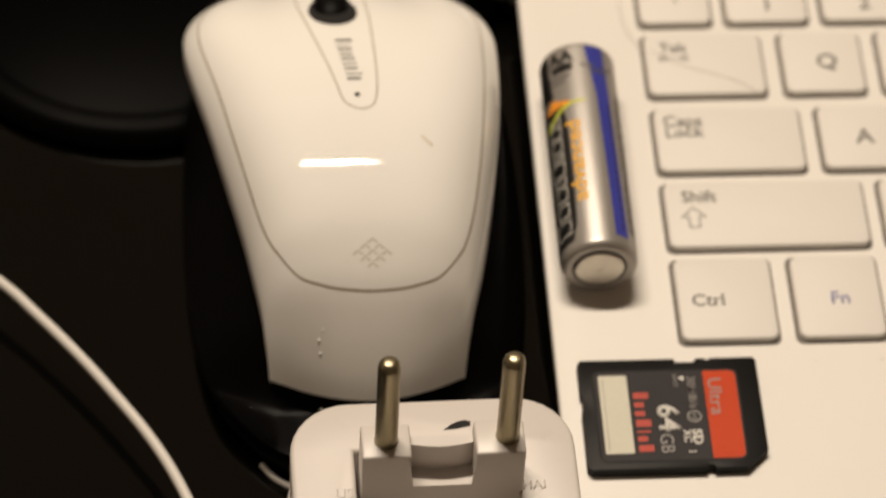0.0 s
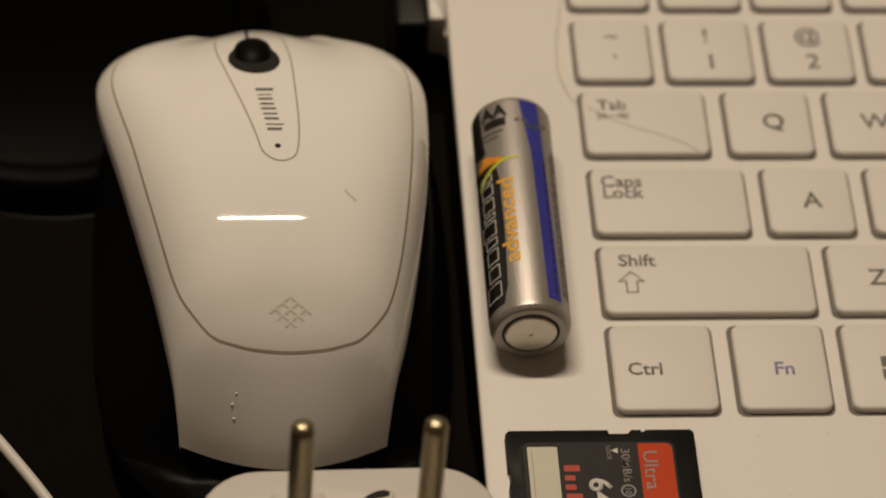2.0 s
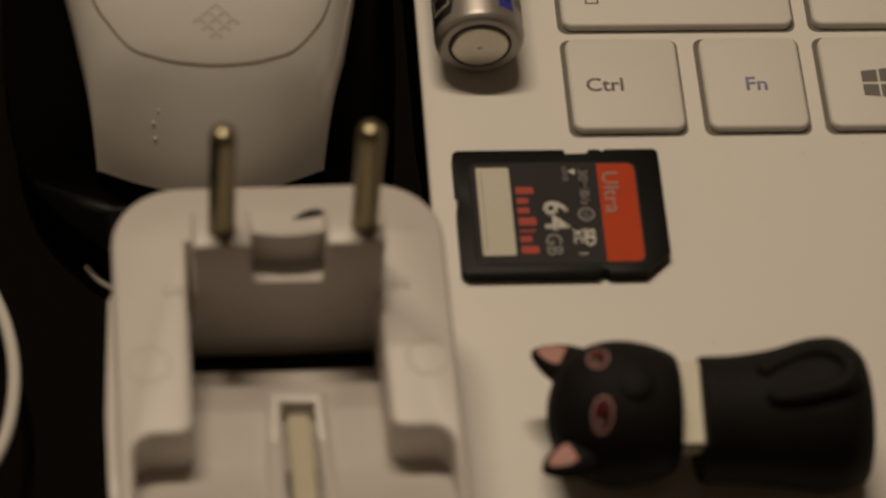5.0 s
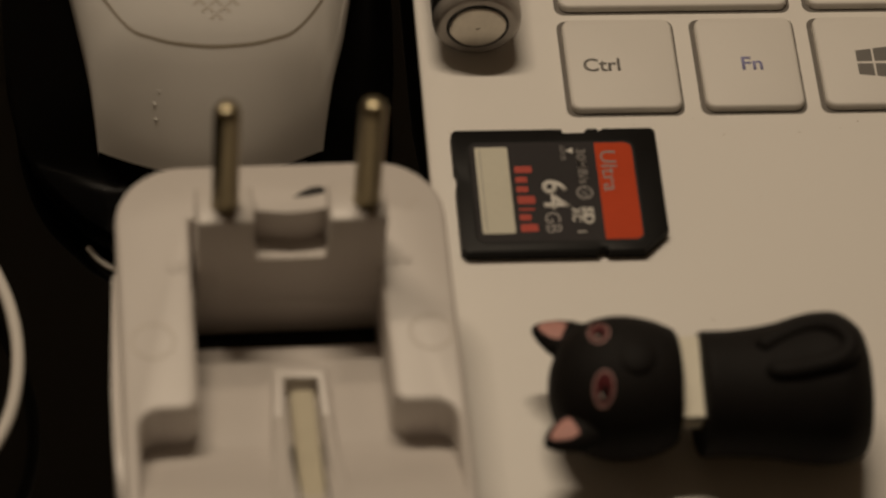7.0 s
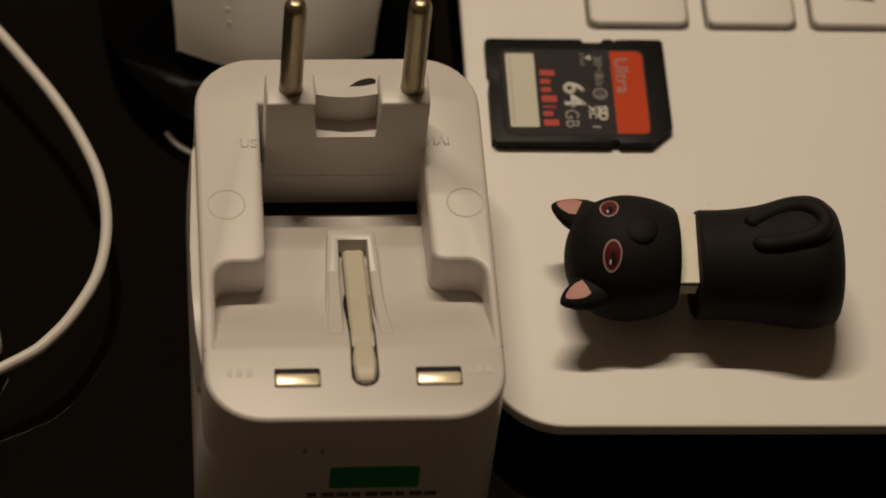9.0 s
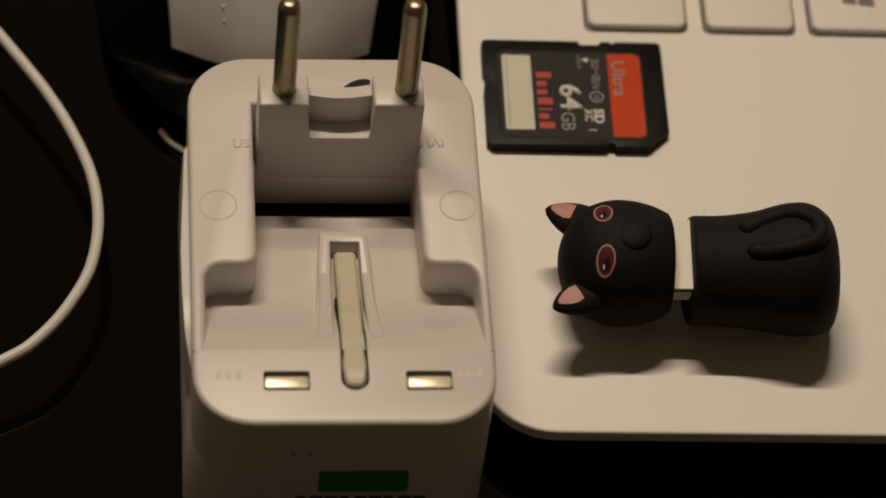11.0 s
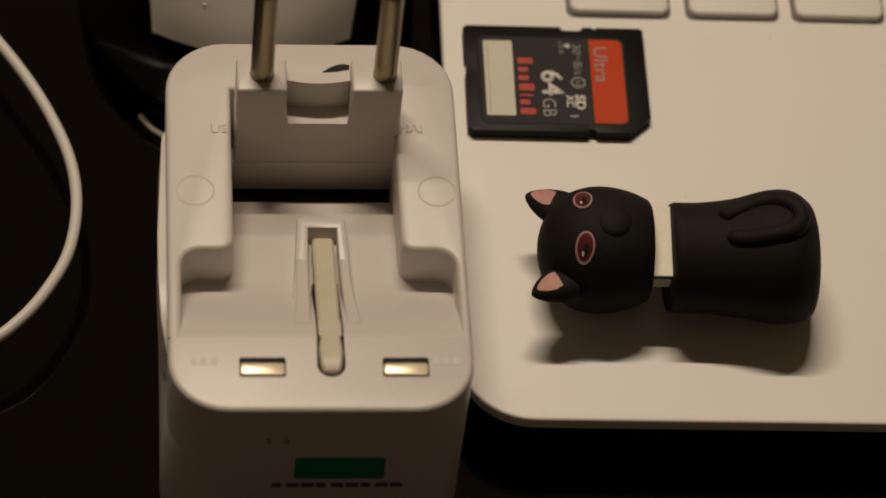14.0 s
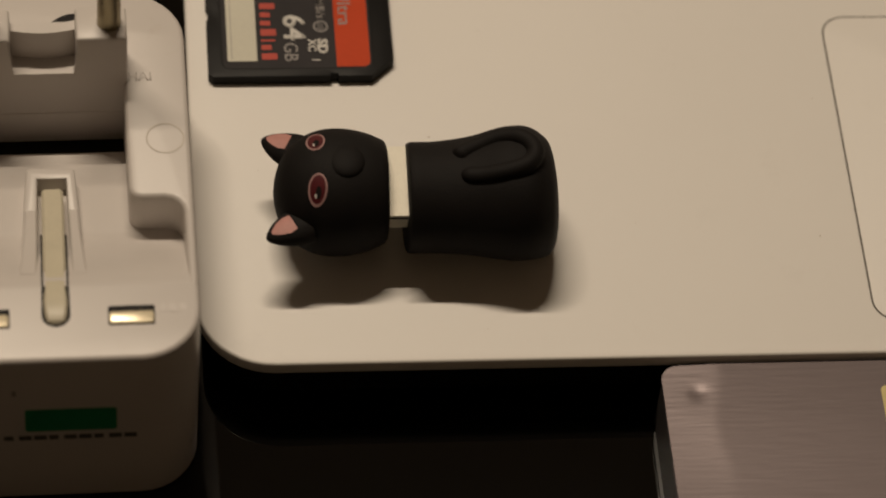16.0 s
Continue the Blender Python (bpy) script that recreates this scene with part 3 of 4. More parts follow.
for y, u, r in ((7.72, -0.45, 0.022), (7.62, -0.49, 0.030), (7.50, -0.48, 0.028), (6.86, -0.50, 0.016), (6.62, -0.48, 0.022)):
    p = shell_point(y, u, -r * 0.65)
    part("fleck", lathe(bmesh.new(), [(r * math.sin(radians(a)), max(0.001, r * math.cos(radians(a)))) for a in range(-90, 91, 30)], p, "z", 10), M_MOUSE, mouse, "tiny glossy raised fleck")
# black base: wider than the shell at the tail
WIDE = [(5.65, 1.0), (5.95, 1.65), (6.35, 2.05), (7.2, 2.65), (8.4, 3.0), (10, 3.14), (12, 3.16), (14, 3.05), (15, 2.85), (15.6, 2.4), (15.95, 1.5)]
bm = bmesh.new()
loops = []
for i in range(41):
    y = 5.65 + (15.95 - 5.65) * i / 40
    w, ws, e, mx = interp(WIDE, y), interp(HALF, max(y, 7.0)) - 0.08, interp(EDGE, max(7.0, y)), -3.38
    ms = interp(MIDX, y)
    ws = min(ws, w * 0.97) if y < 7.2 or y > 15.7 else ws
    top = e - 0.1 - max(0.0, min(1.0, (8.2 - y) / 0.8)) * 0.4
    half = [(0.82 * w, 0.05), (0.96 * w, 0.3), (w, 0.7), (0.97 * w, 0.8)]
    lo = 0.85 - 0.4 * max(0.0, min(1.0, (8.6 - y) / 0.8))
    ring = [(mx + x, y, z) for x, z in half] + [(ms + ws, y, max(lo - 0.05, top - 0.15)), (ms + ws * 0.9, y, max(lo, top))]
    ring += [(ms - ws * 0.9, y, max(lo, top)), (ms - ws, y, max(lo - 0.05, top - 0.15))] + [(mx - x, y, z) for x, z in half[::-1]]
    loops.append(ring)
rings(bm, loops)
part("base", bm, M_MBASE, mouse, "black plastic underside and flanks", sharp=60)
# highlight on the base's lower edge, added as a thin pale tube
part("rim_highlight", tube(bmesh.new(), smooth_line([(-5.22, 6.13, 0.12), (-5.06, 5.90, 0.10), (-4.86, 5.72, 0.10), (-4.55, 5.54, 0.10), (-4.15, 5.42, 0.10)], 6), 0.055, 10), M_CABLE, mouse, "pale strip standing in for a highlight along the underside")
for fy in (7.6, 14.6):
    part("glide_pad", slab(round_rect(-4.6, fy, -2.2, fy + 0.6, 0.25), 0, 0.06), M_RUBBER, mouse)


# ---------------------------------------------------------------- battery
BR, BX, BZ, BY0, BY1 = 0.705, 1.02, LT + 0.705, 9.31, 14.47
battery = thing("battery", (BX, 11.7, LT), "silver alkaline battery with black and blue print lying on the laptop", "battery")
part("casing", lathe(bmesh.new(), [(0.02, 0.44), (0.0, 0.50), (0.0, 0.60), (0.025, 0.655), (0.08, 0.69), (0.16, BR), (4.80, BR), (4.87, 0.68), (4.90, 0.62), (4.90, 0.3)], (BX, BY0, BZ), "y", 64),
     M_SILVER, battery, "silver foil casing", sharp=18)
part("end_ring", lathe(bmesh.new(), [(0.05, 0.50), (-0.006, 0.495), (-0.006, 0.455), (0.05, 0.45)], (BX, BY0, BZ), "y", 48), M_BLACKPL, battery, "black insulating ring")
part("negative_end", lathe(bmesh.new(), [(0.04, 0.455), (-0.02, 0.445), (-0.035, 0.415), (-0.035, 0.04), (-0.02, 0.03)], (BX, BY0, BZ), "y", 48), M_STEEL, battery, "flat steel end disc", sharp=15)
part("positive_cap", lathe(bmesh.new(), [(4.88, 0.3), (5.02, 0.28), (5.04, 0.25)], (BX, BY0, BZ), "y", 24), M_STEEL, battery)


def wrap(p, a, r):
    """A point on the battery: p along it from the near end, a in degrees from the top towards the right."""
    return Vector((BX + r * math.sin(radians(a)), BY0 + p, BZ + r * math.cos(radians(a))))


def band(name, edges, mat, r=BR + 0.004, n=14, label=""):
    """A printed band: rows of (along, from angle, to angle)."""
    bm = bmesh.new()
    rows = [[bm.verts.new(wrap(p, a + (b - a) * i / n, r)) for i in range(n + 1)] for p, a, b in edges]
    for u, v in zip(rows, rows[1:]):
        for i in range(n):
            bm.faces.new((u[i], u[i + 1], v[i + 1], v[i]))
    return part(name, bm, mat, battery, label)


band("black_band", [(0.22, -115, -42), (0.6, -115, -34), (1.8, -115, -31), (3.0, -115, -32), (3.5, -115, -38)], M_BBLACK, label="black printed band")
band("black_band", [(3.72, -115, -52), (4.2, -115, -56), (4.79, -115, -58)], M_BBLACK)
band("blue_stripe", [(0.25, 23, 46), (2.0, 21, 43), (3.6, 18, 40), (4.79, 6, 36)], M_BLUE, label="metallic blue stripe")
band("orange_swoosh", [(3.40 + 0.30 * k, -75 + 20 * k, -8 - 58 * k) for k in (0, 0.35, 0.7, 1.0)], M_ORANGE, BR + 0.006)
bm = bmesh.new()
rows = []
for i in range(17):
    k = i / 16
    a, p = -72 + 72 * k, 3.02 + 0.42 * math.sin(k * math.pi * 0.55)
    rows.append([bm.verts.new(wrap(p + s, a, BR + 0.008)) for s in (-0.06 * (1 - k * 0.7), 0.06 * (1 - k * 0.7))])
for u, v in zip(rows, rows[1:]):
    bm.faces.new((u[0], u[1], v[1], v[0]))
part("lime_swoosh", bm, M_LIME, battery)


def print_round(name, bm, mat, p, a, turn=True, r=BR + 0.007, stretch=1.0, label=""):
    """Wraps flat letters round the battery; they read along it when turn is set."""
    bmesh.ops.subdivide_edges(bm, edges=[e for e in bm.edges if e.calc_length() > 0.15], cuts=2)
    for v in bm.verts:
        x, y = v.co.x, v.co.y
        if turn:
            v.co = wrap(p + x * stretch, a - math.degrees(y / r), r)
        else:
            v.co = wrap(p + y, a + math.degrees(x / r), r)
    return part(name, bm, mat, battery, label, smooth=False)


print_round("word", letters("advanced", 0.30, 0.008), M_AMBER, 2.02, -25, stretch=1.25, label="orange lettering")
for i, (a, b) in enumerate(((0.0, 0.34), (0.42, 0.72), (0.80, 1.10), (1.16, 1.34), (1.40, 1.72), (1.78, 1.90), (1.96, 2.24), (2.30, 2.56), (2.62, 2.78))):
    h = 0.30 + 0.1 * (i in (0, 4))
    o = [(a, 0), (b, 0), (b, h), (a, h)]
    bm = bmesh.new()
    p, q = [bm.verts.new((*v, 0)) for v in o], [bm.verts.new((*v, 0)) for v in inset(o, 0.022)]
    for j in range(4):
        bm.faces.new((p[j], p[(j + 1) % 4], q[(j + 1) % 4], q[j]))
    print_round("maker_mark", bm, M_WHITEINK, 0.42, -44, label="pale outlined mark as a plain shape")
print_round("size_mark", letters("AA", 0.27, 0.012), M_BBLACK, 4.58, -33, False, BR + 0.016)
band("date_bar", [(4.22, -50, -15), (4.40, -50, -15)], M_BBLACK, BR + 0.006)
print_round("small_print", bars([(-0.24, 0.0, 0.2, 0.05), (-0.2, -0.12, 0.1, -0.08)]), M_GREYINK, 4.08, -36, False)
print_round("small_print", bars([(-0.32, 0.0, 0.32, 0.07), (-0.16, -0.12, 0.22, -0.06)]), M_GREYINK, 4.28, 24, False)
rr = random.Random(3)
for a0 in (54, 62, 70):
    rows, p = [], 0.0
    while p < 3.2:
        q = rr.uniform(0.08, 0.3)
        rows.append((p, -0.025, p + q, 0.025))
        p += q + 0.05
    print_round("small_print", bars(rows), M_GREYINK, 0.45, a0)
print_round("small_print", bars([(i * 0.22, -0.03, i * 0.22 + 0.17, 0.03) for i in range(14)]), material("deep_blue_print", (0.02, 0.02, 0.16), 0.4), 0.4, 38)


# ---------------------------------------------------------------- memory card
card = thing("memory_card", (2.1, 6.2, LT), "black memory card with charcoal, red and white label on the laptop", "memory card", shift=(0.01, 0.22))
CZ = LT + 0.21
o = [(0.56, 4.98), (2.58, 4.98), (2.60, 5.04), (2.70, 5.04), (2.72, 4.98), (3.30, 4.98), (3.69, 5.36), (3.69, 7.32), (3.63, 7.38), (2.86, 7.38), (2.84, 7.34), (2.80, 7.34), (2.78, 7.38),
     (2.62, 7.38), (2.56, 7.30), (2.24, 7.30), (2.22, 7.38), (0.54, 7.38), (0.48, 7.32), (0.48, 6.62), (0.51, 6.58), (0.51, 6.30), (0.48, 6.26), (0.48, 5.06)]
part("case", slab(o, LT, CZ, 0.02, 2), M_SD, card, "black moulded plastic case", sharp=35)
lab = round_rect(0.74, 5.16, 3.30, 7.10, 0.12, 4)
bm = bmesh.new()
outer, inner = [(x, y, CZ + 0.001) for x, y in inset(lab, -0.05)], [(x, y, CZ + 0.008) for x, y in inset(lab, -0.02)]
rings(bm, [outer, inner, [(x, y, CZ + 0.001) for x, y in inset(lab, 0.01)]], False, False)
part("label_rim", bm, M_SD, card)
label = part("label", slab(lab, CZ - 0.05, CZ + 0.004), M_SDLAB, card, "charcoal printed label")
part("red_field", slab(round_rect(2.70, 5.18, 3.28, 7.08, (0.01, 0.12, 0.12, 0.01), 4), CZ, CZ + 0.007), M_SDRED, label, "red printed field")
part("write_field", slab(round_rect(0.82, 5.32, 1.33, 7.02, 0.03, 3), CZ, CZ + 0.007), M_SDWHITE, label, "ivory blank field")
part("thin_rule", slab(round_rect(0.888, 5.38, 0.900, 6.96, 0.004, 1), CZ, CZ + 0.009), M_DIMINK, label)


def card_text(text, size, x, y, ink, thin=0.0, squeeze=1.0):
    m = Matrix.Translation((x, y, CZ + 0.006)) @ Matrix.Rotation(radians(-90), 4, "Z") @ Matrix.Diagonal((squeeze, 1, 1, 1))
    return print_on("word", letters(text, size, thin) if isinstance(text, str) else text, ink, label, m, 0.004)


card_text("64", 0.38, 2.01, 6.07, M_WHITEINK, 0.012, 1.12)
card_text("GB", 0.25, 1.93, 5.52, M_DIMINK, 0.0, 0.95)
card_text("30MB/s", 0.155, 2.48, 6.62, M_DIMINK, 0.003, 1.1)
card_text("SD", 0.17, 2.48, 5.64, M_WHITEINK, 0.012, 1.15)
card_text("XC", 0.14, 2.30, 5.66, M_WHITEINK, 0.006, 1.0)
card_text("I", 0.15, 2.35, 5.33, M_WHITEINK)
card_text("Ultra", 0.25, 2.90, 6.52, M_DIMINK, 0.0, 1.15)
card_text("LOCK", 0.08, 2.20, 6.88, M_DIMINK)
card_text(ring_of(arc(0, 0, 0.13, 0, 345, 23), arc(0, 0, 0.10, 0, 345, 23)), 0, 2.46, 6.09, M_DIMINK)
card_text("10", 0.11, 2.46, 6.09, M_DIMINK)
card_text(flat([(-0.06, 0.05), (0.0, -0.06), (0.06, 0.05)]), 0, 2.30, 6.93, M_WHITEINK)
for u0, u1, h in ((-0.68, -0.55, 0.27), (-0.47, -0.36, 0.18), (-0.28, -0.17, 0.18), (-0.09, 0.06, 0.27), (0.15, 0.19, 0.25), (0.27, 0.38, 0.18), (0.46, 0.60, 0.27)):
    o = round_rect(u0, -0.14, u1, -0.14 + h, 0.02, 2)
    card_text(flat(o), 0, 1.55, 5.95, M_REDINK)


# ---------------------------------------------------------------- travel adapter
AT = 3.85
adapter = thing("travel_adapter", (-2.5, 0.5, 0), "white travel plug adapter with folded-out round pins standing on the table", "plug adapter", shift=(0.155, 0.93), turn=1.0)
A = round_rect(-4.86, -3.16, -0.10, 4.25, (0.95, 0.95, 0.8, 0.8), 8)
bm = bmesh.new()
rings(bm, [[(x - out * max(0.0, (-2.48 - x) / 2.38), y, z) for x, y in inset(A, d)] for z, out, d in ((0.0, 0.08, 0.10), (0.04, 0.08, 0.03), (0.12, 0.08, 0.0), (1.2, 0.08, 0.0), (2.0, 0.05, 0.0), (2.305, 0.0, 0.0))])
part("body", bm, M_ADAPT, adapter, "white plastic lower body")
# raised back and arms: one outline round the recess
back = (arc(-3.86, 3.25, 1.0, 180, 90, 8) + arc(-1.10, 3.25, 1.0, 90, 0, 8))
c_shape = ([(-4.86, -1.78)] + back + [(-0.10, -1.78), (-0.26, -1.78), (-0.26, -0.35)] + arc(-0.56, -0.35, 0.30, 0, 90, 4) + [(-0.90, -0.05)]
           + arc(-0.90, 0.17, 0.22, 270, 180, 4)[1:] + [(-1.12, 3.25), (-3.80, 3.25)] + arc(-4.02, 0.17, 0.22, 0, -90, 4) + [(-4.34, -0.05)] + arc(-4.34, -0.35, 0.30, 90, 180, 4) + [(-4.64, -1.78)])
c_shape = c_shape[::-1]
YE = -1.78          # where the walls of the recess run out


def clamped(outline, z0, z1, bevel, side):
    """A slab whose rounded upper edge is left square along the line y = YE."""
    loops = [[(x, y, z0) for x, y in outline]]
    for i in range(5):
        t = radians(90 * i / 4)
        loops.append([(x, YE if abs(q[1] - YE) < 0.02 else y, z1 - bevel * (1 - math.sin(t))) for (x, y), q in zip(inset(outline, bevel * (1 - math.cos(t))), outline)])
    return loops


bm = bmesh.new()
rings(bm, clamped(c_shape, 2.3, AT, 0.08, 1))
part("rim", bm, M_ADAPT, adapter, "raised white rim and arms round the recess")
# front plateau, and the floor that ramps down from it into the recess
bm = bmesh.new()
front = round_rect(-4.86, -3.16, -0.10, YE, (0.95, 0.95, 0.001, 0.001), 8)
rings(bm, clamped(front, 2.3, AT, 0.08, -1))
part("front_plateau", bm, M_ADAPT, adapter, "smooth white front plateau")
FL0, FL1 = 3.00, 2.34
bm = bmesh.new()
ramp = []
for i in range(43):
    k = i / 42
    ramp.append((YE - 0.002 + 1.75 * i / 42, AT - (AT - FL0) * k * k * (3 - 2 * k)))
ramp += [(0.8, FL0 - 0.10), (1.35, FL0 - 0.21), (1.80, FL0 - 0.33)]
rings(bm, [[(x, y, z) for x in (-4.68, -0.22)] + [(x, y, 2.28) for x in (-0.22, -4.68)] for y, z in ramp])
part("recess_floor", bm, M_ADAPT, adapter, "sunken white floor")
# dark gap at the foot of the pin block
bm = bmesh.new()
box(bm, -3.80, 1.80, 2.26, -1.12, 3.25, 2.32)
part("hinge_gap", bm, M_HOLE, adapter, "dark gap below the hinged block")
# pin block with its notch
bm = bmesh.new()
BT, BF, BB = 4.95, 2.30, 2.98
prof = [(-3.74, FL1 + 0.06), (-1.06, FL1 + 0.06), (-1.06, BT), (-1.88, BT), (-1.88, 4.07), (-2.93, 4.07), (-2.93, BT), (-3.74, BT)]
rings(bm, [[(x, BF, z) for x, z in prof], [(x, BB, z) for x, z in prof]])
bmesh.ops.bevel(bm, geom=bm.edges[:], offset=0.045, segments=3, profile=0.5, affect="EDGES")
block = part("pin_block", bm, M_ADAPT, adapter, "hinged white block that carries the pins", sharp=50)
part("hinge_foot", slab(round_rect(-3.77, BF - 0.02, -1.09, BF + 0.3, 0.03, 2), FL1 + 0.07, 3.12, 0.03, 2), M_ADAPT, block, "slightly proud lower edge of the block")
wall = [(-2.925 + 1.04 * i / 10, BF + 0.44 - 0.07 * math.sin(math.pi * i / 10)) for i in range(11)] + [(-1.885, BF + 0.60), (-2.925, BF + 0.60)]
part("notch_wall", slab(wall, 4.06, BT - 0.26), M_ADAPT, block, "curved wall behind the notch")
for px in (-3.37, -1.38):
    bm = bmesh.new()
    lathe(bm, [(0.0, 0.20), (0.05, 0.19), (1.95, 0.185), (2.03, 0.17), (2.09, 0.13), (2.11, 0.08), (2.115, 0.02)], (px + 0.04, 2.66, BT), "z", 28)
    part("pin", bm, M_PIN, block, "round aged metal pin")
# earth pin in its slot, framed in the recess
bm = bmesh.new()
fr = [(-2.88, -1.1), (-2.74, 1.02), (-2.68, 1.08), (-2.02, 1.08), (-1.96, 1.02), (-1.84, -1.1), (-2.06, -1.1), (-2.10, 0.84), (-2.56, 0.84), (-2.60, -1.1)]
prism(bm, fr[::-1], 2.5, 3.24, 0.05, 2)
part("slot_frame", bm, M_ADAPT, adapter, "raised frame round the earth pin")
for rail in ([(-2.78, -2.58), (-2.80, -2.585), (-2.83, -2.59), (-2.85, -2.595), (-2.87, -2.60), (-2.89, -2.60)], [(-2.08, -1.92), (-2.07, -1.90), (-2.065, -1.87), (-2.06, -1.85), (-2.06, -1.83), (-2.06, -1.81)]):
    bm = bmesh.new()
    loops = []
    for (x0, x1), (y, z) in zip(rail, ((0.2, 3.242), (-0.4, 3.36), (-0.75, 3.47), (-1.0, 3.58), (-1.25, 3.70), (-1.45, 3.776))):
        loops.append([(x0, y, 2.5), (x0, y, z - 0.03), (x0 + 0.03, y, z), (x1 - 0.03, y, z), (x1, y, z - 0.03), (x1, y, 2.5)])
    rings(bm, loops)
    part("slot_rail", bm, M_ADAPT, adapter, "low moulded rail beside the earth pin")
EX = -2.33
slot = [(EX - 0.212, YE + 0.02), (EX - 0.222, -2.26)] + arc(EX, -2.31, 0.222, 190, 350, 8) + [(EX + 0.222, -2.26), (EX + 0.212, YE + 0.02)]
part("slot_edge", slab(slot, AT - 0.5, AT + 0.006), M_HOLE, adapter, "dark slot round the earth pin")
bm = bmesh.new()
loops = []
for y, w, z in ((0.66, 0.16, 3.19), (0.62, 0.175, 3.23), (-0.4, 0.175, 3.50), (-1.3, 0.18, 3.74), (-1.75, 0.18, 3.865), (-2.1, 0.185, 3.93), (-2.32, 0.17, 3.94), (-2.44, 0.14, 3.90), (-2.50, 0.09, AT - 0.02)):
    loops.append([(EX - w, y, 2.5), (EX - w, y, z - 0.05), (EX - w + 0.04, y, z), (EX + w - 0.04, y, z), (EX + w, y, z - 0.05), (EX + w, y, 2.5)])
rings(bm, loops)
part("earth_pin", bm, M_EARTH, adapter, "yellowed plastic earth pin lying flat", sharp=30)
for y0, y1 in ((-1.35, -0.15),):
    for sx in (-1, 1):
        bm = bmesh.new()
        rings(bm, [[(EX + sx * w, y, 2.6), (EX + sx * w, y, z), (EX + sx * (w + 0.032), y, z), (EX + sx * (w + 0.032), y, 2.6)] for y, w, z in ((-0.3, 0.175, 3.25), (-0.75, 0.176, 3.42), (-1.1, 0.178, 3.58), (-1.3, 0.18, 3.715), (-1.45, 0.18, 3.785), (-1.62, 0.18, 3.838), (-1.80, 0.18, AT + 0.007))])
        part("slot_gap", bm, M_HOLE, adapter)
for gx in (-3.76, -1.53):
    part("blade_slot", slab(round_rect(gx, -2.53, gx + 0.72, -2.17, 0.03, 2), AT - 0.3, AT + 0.006), M_HOLE, adapter, "dark slot")
    part("blade", slab(round_rect(gx + 0.015, -2.515, gx + 0.705, -2.29, 0.05, 3), AT - 0.3, AT + 0.045, 0.025, 2), M_BRASS, adapter, "bright brass blade tip")
for hx in (-4.40, -0.50):
    ring = ring_of(arc(hx, 1.12, 0.31, 0, 348, 29), arc(hx, 1.12, 0.285, 0, 348, 29))
    print_on("moulding_ring", ring, M_RING, adapter, Matrix.Translation((0, 0, AT)), 0.005)
part("slider_hole", slab([(-2.28, 3.60), (-2.04, 3.62), (-1.82, 3.67), (-1.81, 3.76), (-1.90, 3.79), (-2.02, 3.77), (-2.14, 3.71)], AT - 0.05, AT + 0.006), M_HOLE, adapter, "dark half-round opening")
for word, tx, ty in (("US", -4.00, 2.40), ("HAI", -0.86, 2.42)):
    print_on("moulded_letters", letters(word, 0.18, 0.004), M_ADAPT, adapter, Matrix.Translation((tx, ty, AT)), 0.004, "faint moulded capital letters")
for tx, ty in ((-4.30, -2.30), (-0.52, -2.30)):
    print_on("moulded_mark", bars([(-0.2, 0, -0.12, 0.14), (-0.06, 0, 0.04, 0.14), (0.1, 0, 0.2, 0.14)]), M_ADAPT, adapter, Matrix.Translation((tx, ty, AT)), 0.006)
# slider flap on the left flank
bm = bmesh.new()
rings(bm, [[(-4.78, 2.75, 3.45), (-4.78, 2.75, 3.2), (-4.82, 2.75, 3.2), (-4.82, 2.75, 3.45)]] +
      [[(-4.76, y, 3.5), (-4.76, y, 2.2), (-4.90 - b, y, 2.2), (-4.90 - b, y, 3.5)] for y, b in ((2.5, 0.02), (1.3, 0.07), (0.5, 0.10), (-0.4, 0.09), (-1.2, 0.05))] +
      [[(-4.76, -1.95, 3.0), (-4.76, -1.95, 2.8), (-4.80, -1.95, 2.8), (-4.80, -1.95, 3.0)]])
part("slider", bm, M_ADAPT, adapter, "white side slider")
# front face: sticker and print
fm = Matrix.Translation((0, -3.163, 0)) @ Matrix.Rotation(radians(90), 4, "X")
print_on("sticker", flat(round_rect(-2.86, 1.94, -1.43, 2.54, 0.05)), M_GREEN, adapter, fm, 0.004, "small green sticker")
print_on("small_print", bars([(-3.2 + i * 0.235, 1.70, -3.2 + i * 0.235 + (0.20 if i % 3 else 0.15), 1.82) for i in range(9)]), M_GREYINK, adapter, fm, 0.003, "one line of dark print as bars")
print_on("small_print", bars([(-3.32, 2.95, -3.26, 3.08), (-3.05, 2.93, -2.98, 3.06)]), M_DIMINK, adapter, fm, 0.003)


# ---------------------------------------------------------------- cat-shaped stick
cat = thing("cat_usb_stick", (3.6, 1.4, LT), "black rubber cat-shaped memory stick lying on the laptop", "usb stick", shift=(0.10, 0.55))
HY, HZ = 1.46, LT + 1.05
HEAD = [(-1.02, 0.05), (-1.0, 0.22), (-0.93, 0.46), (-0.78, 0.72), (-0.52, 0.93), (-0.2, 1.04), (0.15, 1.05), (0.5, 0.98), (0.70, 0.90), (0.80, 0.85)]
bm = bmesh.new()
steps = [-1.02 + 1.82 * (i / 30) ** 1.3 for i in range(31)]
lathe(bm, [(s, interp(HEAD, s)) for s in steps] + [(0.835, 0.80), (0.84, 0.4)], (2.34, HY, HZ), "x", 56)
head = part("head", bm, M_CAT, cat, "round matte black head facing upwards")
BYC, BZC = 1.33, LT + 1.15
